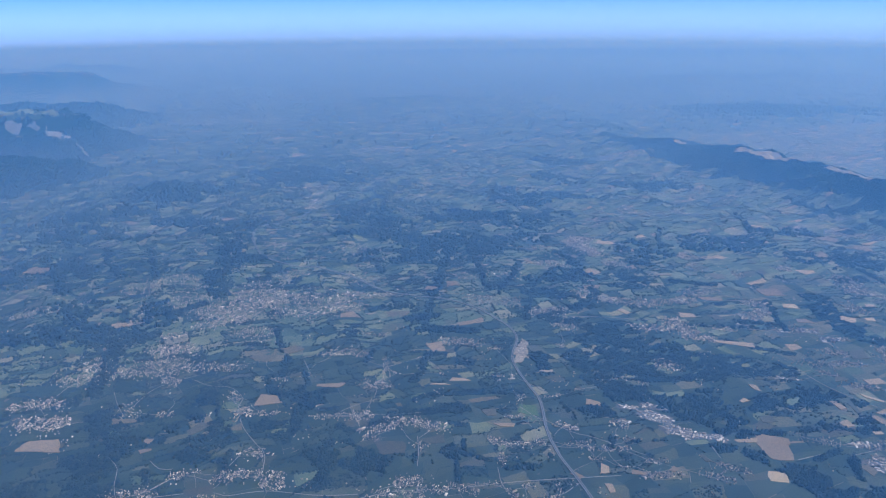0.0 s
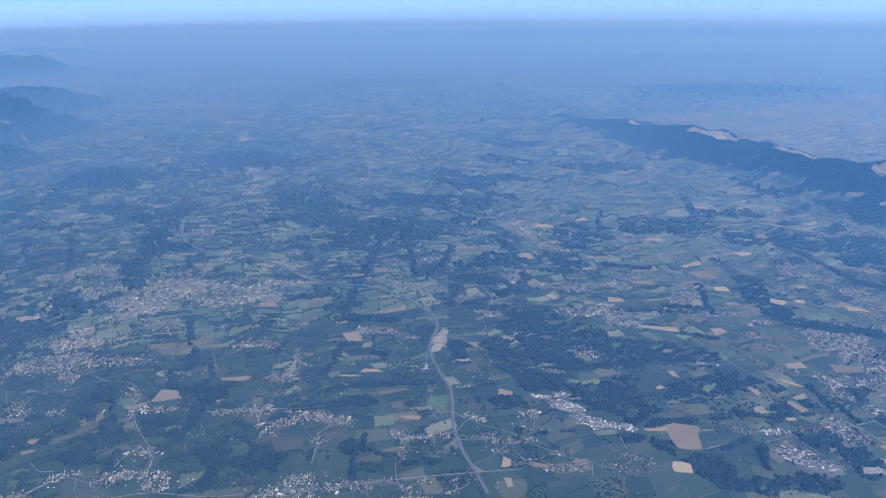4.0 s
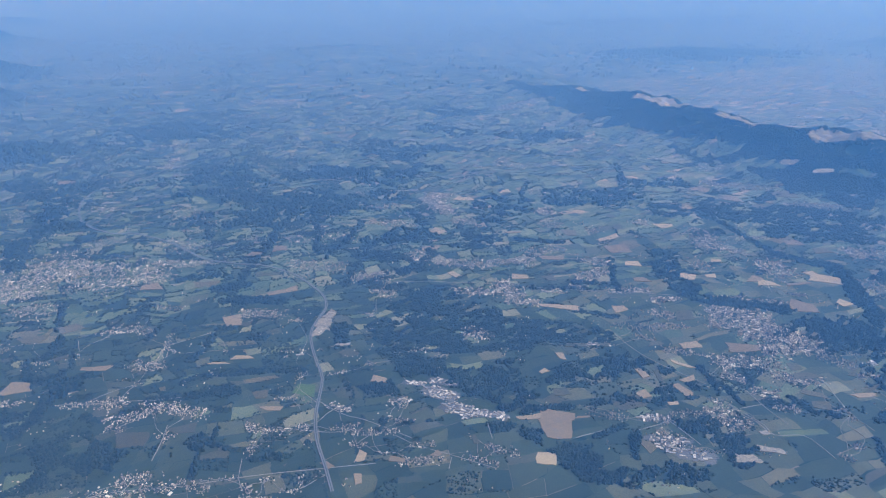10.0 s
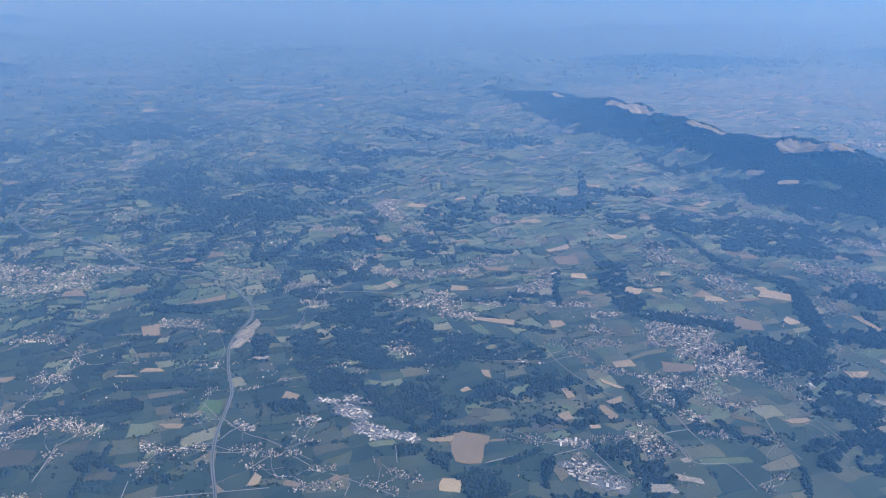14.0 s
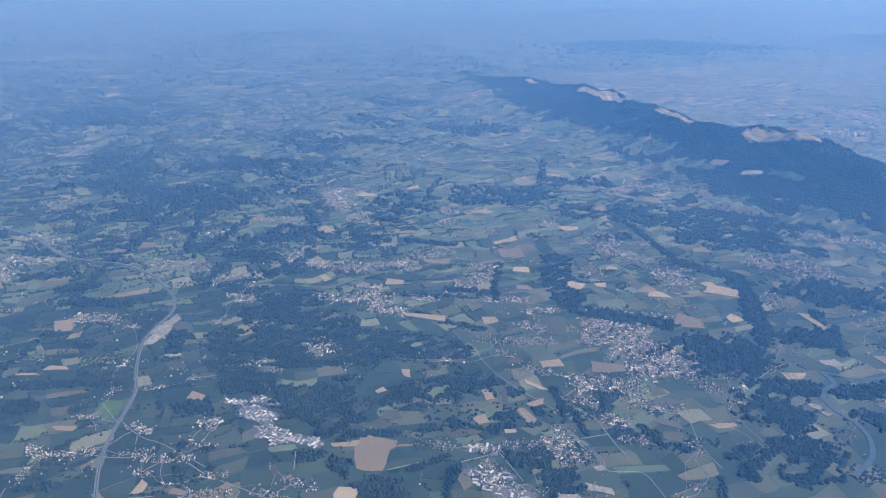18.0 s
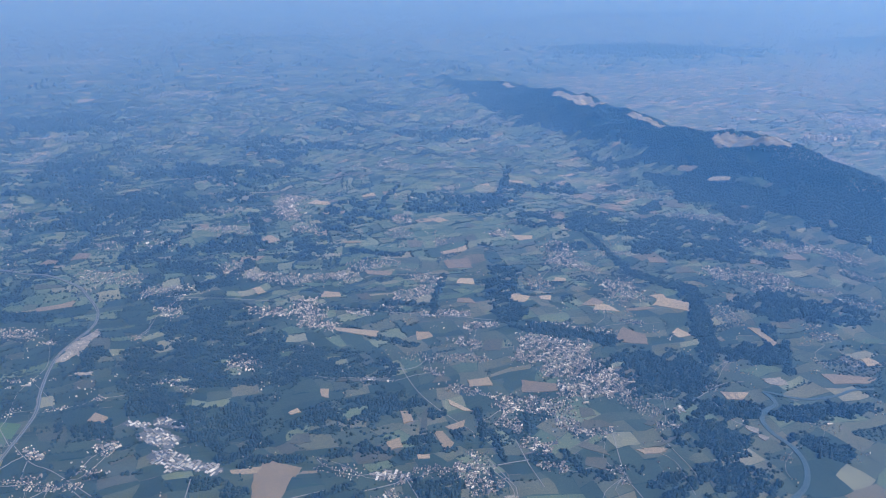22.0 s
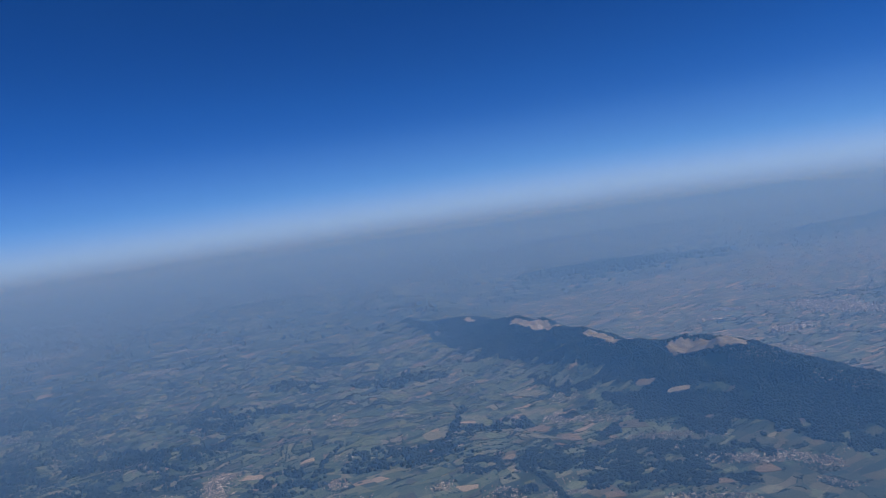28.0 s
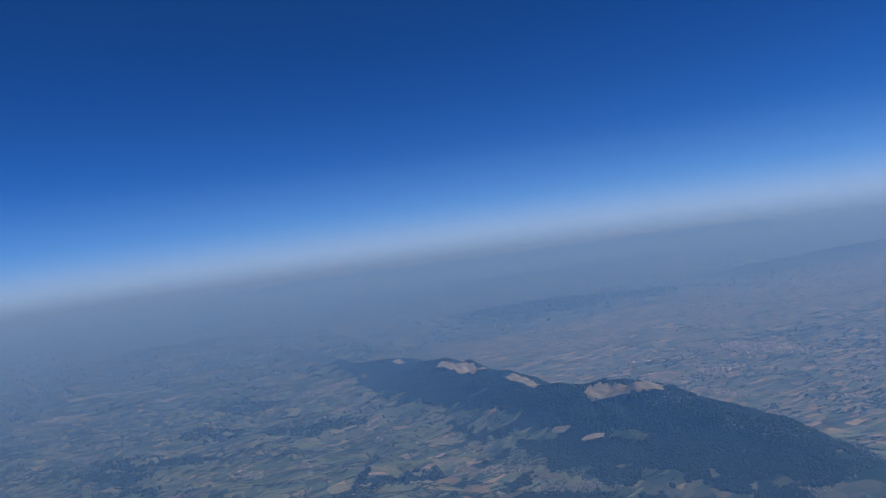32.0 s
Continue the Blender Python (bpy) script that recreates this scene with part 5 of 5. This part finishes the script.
for row in TOWNS:
    x0, y0, x1, y1, r, dense = row
    gap = 1.26 / math.sqrt(dense) * (1.0 if y0 < 330 else 1.05 if y0 < 450 else 1.2 if y0 < 560 else 1.5)
    lay = math.atan2(y1 - y0, x1 - x0) + rng.uniform(-0.5, 0.5)
    reach = math.hypot(x1 - x0, y1 - y0) / 2 + 2.2 * r + gap
    gu, gv = np.meshgrid(np.arange(-reach, reach, gap), np.arange(-reach, reach, gap * 1.1))
    gu, gv = (gu + rng.normal(0, 0.2, gu.shape) * gap).ravel(), (gv + rng.normal(0, 0.16, gv.shape) * gap).ravel()
    px, py = (x0 + x1) / 2 + gu * math.cos(lay) - gv * math.sin(lay), (y0 + y1) / 2 + gu * math.sin(lay) + gv * math.cos(lay)
    edge = r * (1 + 0.3 * waves(px, py, 6, 60))
    k = (waves(px, py, 5, 61) > -0.45) & (strip_distance(px, py, row) < edge * np.where(rng.rand(len(px)) < 0.13, 1.55, 0.98)) & free(px, py) & (rng.rand(len(px)) < 0.9)
    px, py = px[k], py[k]
    n = len(px)
    turn = math.degrees(lay) + rng.choice([0, 90], n) + rng.normal(0, 8, n)
    big = rng.rand(len(px)) < (0.08 if dense > 1.9 else 0.045)
    L = np.where(big, rng.uniform(1.3, 2.6, len(px)), rng.uniform(0.5, 0.85, len(px)) * min(1.25, 0.8 + 0.2 * dense))
    W = np.where(big, rng.uniform(0.8, 1.3, len(px)), rng.uniform(0.38, 0.58, len(px)) * min(1.2, 0.8 + 0.2 * dense))
    H = rng.uniform(0.28, 0.5, len(px)) * np.where(dense > 2.8, 1.2, 1)
    far_off = 2.3 if x0 > 850 else 1.3 if x0 > 700 else 1.05 if y0 > 560 else 0.98 if y0 > 300 and x0 > 200 else 0.84 if y0 > 330 else 0.78
    L, W, H = L * far_off, W * far_off, H * far_off
    pz = height(px, py) + np.where((px > 735) | (py > 1000), 0.95, 0.1)
    rows = np.column_stack([px, py, pz, turn, L, W, H])
    plain_houses.append(rows)
    # gardens: trees among the houses
    m = int(n * 1.1)
    if m > 4:
        s, e = rng.rand(m), rng.normal(0, 0.7, (m, 2)) * r
        tx, ty = x0 + s * (x1 - x0) + e[:, 0], y0 + s * (y1 - y0) + e[:, 1]
        tagged(new("garden_trees", crowns("garden_trees", tx, ty, rng.uniform(0.28, 0.6, m), True)), "dark garden trees between the houses", "trees", "garden trees", "stuff")

# farmsteads and hamlets strewn over the country
fx, fy = rng.uniform(-190, 720, 900), rng.uniform(130, 1000, 900)
k = (ridge(fx, fy) < 5) & (fx > -70 - 0.2 * fy) & (crest(fx, fy, FOOT_HILL) < 3)
for x, y in zip(fx[k], fy[k]):
    n = rng.randint(2, 10)
    px, py = x + rng.normal(0, 3.4, n), y + rng.normal(0, 2.6, n)
    q = free(px, py)
    px, py, n = px[q], py[q], q.sum()
    plain_houses.append(np.column_stack([px, py, height(px, py) + 0.1, rng.choice([0, 90], n) + rng.normal(20, 15, n), rng.uniform(0.4, 0.8, n), rng.uniform(0.32, 0.5, n), rng.uniform(0.28, 0.48, n)]))

flat_rows = np.concatenate(plain_houses)
order = np.argsort(np.hypot(flat_rows[:, 0] - 230, flat_rows[:, 1] - 120))
chosen = set(order[:300].tolist())
start = 0
for rows in plain_houses:
    k = np.array([i for i in range(len(rows)) if start + i not in chosen], int)
    start += len(rows)
    if not len(k):
        continue
    q = rows[k]
    c, s = np.cos(np.radians(q[:, 3])), np.sin(np.radians(q[:, 3]))
    vs_, fs_, ms_ = [], [], []
    base = 0
    for V, T in ((BOX, WALL_TRIS), (ROOF_V[:6], ROOF_TRIS[:4])):
        v = V[None] * q[:, None, 4:7]
        w = np.stack([v[:, :, 0] * c[:, None] - v[:, :, 1] * s[:, None] + q[:, None, 0], v[:, :, 0] * s[:, None] + v[:, :, 1] * c[:, None] + q[:, None, 1], v[:, :, 2] + q[:, None, 2]], 2)
        vs_.append(w.reshape(-1, 3))
        fs_.append((np.array(T)[None] + (np.arange(len(q)) * len(V))[:, None, None]).reshape(-1, 3) + base)
        ms_.append(np.full(len(q) * len(T), len(ms_)))
        base += len(q) * len(V)
    me = mesh_of("houses", np.concatenate(vs_), np.concatenate(fs_), [WALL[False], ROOF[False]])
    me.polygons.foreach_set("material_index", np.concatenate(ms_).astype(np.int32))
    tagged(new("houses", me), "cluster of pale plastered houses with tiled roofs among fields", "houses", "towns and villages", "stuff")
for i in order[:300]:
    x, y, z, turn, L, W, H = flat_rows[i]
    h = tagged(new("house"), "pale plastered house with a pitched tiled roof", "house", "single houses")
    h.matrix_world = pose(x, y, z, 0, 0, turn) @ Matrix.Diagonal((L, W, H, 1))
    part("wall", house_wall, h)
    part("roof", house_roof, h)

HALL_V = np.array([(-1, -1, -0.3), (1, -1, -0.3), (1, 1, -0.3), (-1, 1, -0.3), (-1, -1, 1), (1, -1, 1), (1, 1, 1), (-1, 1, 1)], float) * (0.5, 0.5, 1)
HALL_F = [(0, 1, 5, 4), (1, 2, 6, 5), (2, 3, 7, 6), (3, 0, 4, 7)]
HALL_WALL = covered("clad_wall", [(0.0, (0.28, 0.25, 0.20)), (1.0, (0.56, 0.50, 0.385))], by_object=True, strength=0.2)
hall_wall = mesh_of("wall", HALL_V, HALL_F, [HALL_WALL])
HR = np.array([(-1.02, -1.02, 1), (1.02, -1.02, 1), (1.02, 1.02, 1), (-1.02, 1.02, 1), (-1.02, -1.02, 1.12), (1.02, -1.02, 1.12), (1.02, 1.02, 1.12), (-1.02, 1.02, 1.12), (-1, 0, 1.3), (1, 0, 1.3)], float) * (0.5, 0.5, 1)
hall_roof = mesh_of("roof", HR, [(0, 1, 5), (0, 5, 4), (2, 3, 7), (2, 7, 6), (1, 2, 6), (1, 6, 5), (3, 0, 4), (3, 4, 7), (4, 5, 9), (4, 9, 8), (7, 8, 9), (7, 9, 6), (4, 8, 7), (5, 6, 9)], [METAL_ROOF])
METAL_ROOF_FAR = covered("distant_sheet_roof", [(0.0, (0.18, 0.16, 0.125)), (0.35, (0.33, 0.29, 0.22)), (0.75, (0.52, 0.455, 0.335)), (1.0, (0.86, 0.76, 0.56))], strength=0.2, rough=0.6)
LIGHT = covered("roof_light", [(0, (0.6, 0.66, 0.7)), (1, (0.75, 0.8, 0.84))], by_object=True, rough=0.3)
sky_strip = mesh_of("skylight", np.array([(-0.4, -0.04, 0), (0.4, -0.04, 0), (0.4, 0.04, 0), (-0.4, 0.04, 0), (-0.4, -0.04, 0.1), (0.4, -0.04, 0.1), (0.4, 0.04, 0.1), (-0.4, 0.04, 0.1)]) + [0, 0.24, 1.14], [(0, 1, 5, 4), (1, 2, 6, 5), (2, 3, 7, 6), (3, 0, 4, 7), (4, 5, 6, 7)], [LIGHT])
taken, distant = [], []
for x0, y0, x1, y1, r, n, turn in ESTATES:
    n = int(n)
    if n >= 12 and y0 < 320 and turn != 55:
        draped((x0, y0, x1, y1, r * 1.1), 1.0, 0.2, YARD, "paved_yard", "grey paved yard between industrial halls", 0.3)
    made = 0
    for _ in range(n * 12):
        if made >= n:
            break
        s = rng.rand()
        x, y = x0 + s * (x1 - x0) + rng.uniform(-r, r), y0 + s * (y1 - y0) + rng.uniform(-r, r)
        L, W, H = rng.uniform(0.8, 2.6), rng.uniform(0.55, 1.3), rng.uniform(0.2, 0.34)
        if turn == 55:
            L, W = L * 0.5, W * 0.4
        if any(math.hypot(x - a, y - b) < (L + c) * 0.42 for a, b, c in taken):
            continue
        taken.append((x, y, L))
        made += 1
        if y0 > 400 or x0 > 600:
            distant.append((x, y, L, W, H, turn + rng.choice([0, 90])))
            continue
        h = tagged(new("industrial_hall"), "long flat industrial hall with a pale sheet roof", "industrial hall", "halls of the industrial estates")
        h.matrix_world = pose(x, y, float(height(x, y)) + 0.25, 0, 0, turn + rng.choice([0, 90])) @ Matrix.Diagonal((L, W, H, 1))
        part("wall", hall_wall, h)
        part("roof", hall_roof, h)
        if L > 2.1:
            part("skylight", sky_strip, h, "milky roof light")

vs_, fs_ = [], []
for x, y, L, W, H, turn in distant:
    m = pose(x, y, float(height(x, y)) + (0.95 if x > 735 else 0.25), 0, 0, turn) @ Matrix.Diagonal((L, W, H, 1))
    fs_ += [(a + 8 * len(vs_), b + 8 * len(vs_), c + 8 * len(vs_), d + 8 * len(vs_)) for a, b, c, d in HALL_F + [(4, 5, 6, 7)]]
    vs_.append([tuple(m @ Vector(v)) for v in HALL_V])
tagged(new("industrial_halls", mesh_of("industrial_halls", np.array(vs_).reshape(-1, 3), fs_, [METAL_ROOF_FAR])), "many distant flat industrial halls with pale sheet roofs", "halls", kind="stuff")


# ---- single trees that stand by the lanes and in the meadows ----
BARK = covered("bark", [(0, (0.06, 0.045, 0.03)), (1, (0.10, 0.08, 0.055))], by_object=True)
LEAF_ONE = covered("single_tree_leaves", [(0.0, (0.014, 0.026, 0.011)), (1.0, (0.036, 0.055, 0.022))], by_object=True, fine=3, bump=0.5)
a6 = np.arange(6) * 1.0472
TRUNK_V = np.concatenate([np.stack([r * np.cos(a6), r * np.sin(a6), 0 * a6 + z], 1) for r, z in ((0.09, -0.1), (0.06, 0.35), (0.03, 0.7))])
trunk_mesh = mesh_of("trunk", TRUNK_V, [(i * 6 + k, i * 6 + (k + 1) % 6, (i + 1) * 6 + (k + 1) % 6, (i + 1) * 6 + k) for i in range(2) for k in range(6)], [BARK])
crown_meshes = []
for _ in range(5):
    rings = [(0.28, 0.32), (0.52, 0.55), (0.50, 0.85), (0.26, 1.12)]
    v = np.concatenate([np.stack([r * np.cos(a6 + z), r * np.sin(a6 + z), 0 * a6 + z], 1) for r, z in rings] + [[[0, 0, 0.22], [0, 0, 1.24]]])
    v = v * (1 + rng.uniform(-0.22, 0.22, v.shape))
    f = []
    for i in range(3):
        for k in range(6):
            a, b = i * 6 + k, i * 6 + (k + 1) % 6
            f += [(a, b, b + 6), (a, b + 6, a + 6)]
    f += [(24, (k + 1) % 6, k) for k in range(6)] + [(25, 18 + k, 18 + (k + 1) % 6) for k in range(6)]
    crown_meshes.append(mesh_of("crown", v, f, [LEAF_ONE]))
for x, y in zip(lone_x, lone_y):
    s = rng.uniform(0.6, 1.0)
    tree = tagged(new("tree"), "single dark green broadleaf tree at a field edge", "tree", "single trees")
    tree.matrix_world = pose(x, y, float(height(x, y)) + 0.1, 0, 0, rng.uniform(0, 360)) @ Matrix.Diagonal((s, s, s, 1))
    part("trunk", trunk_mesh, tree)
    part("crown", crown_meshes[rng.randint(5)], tree)
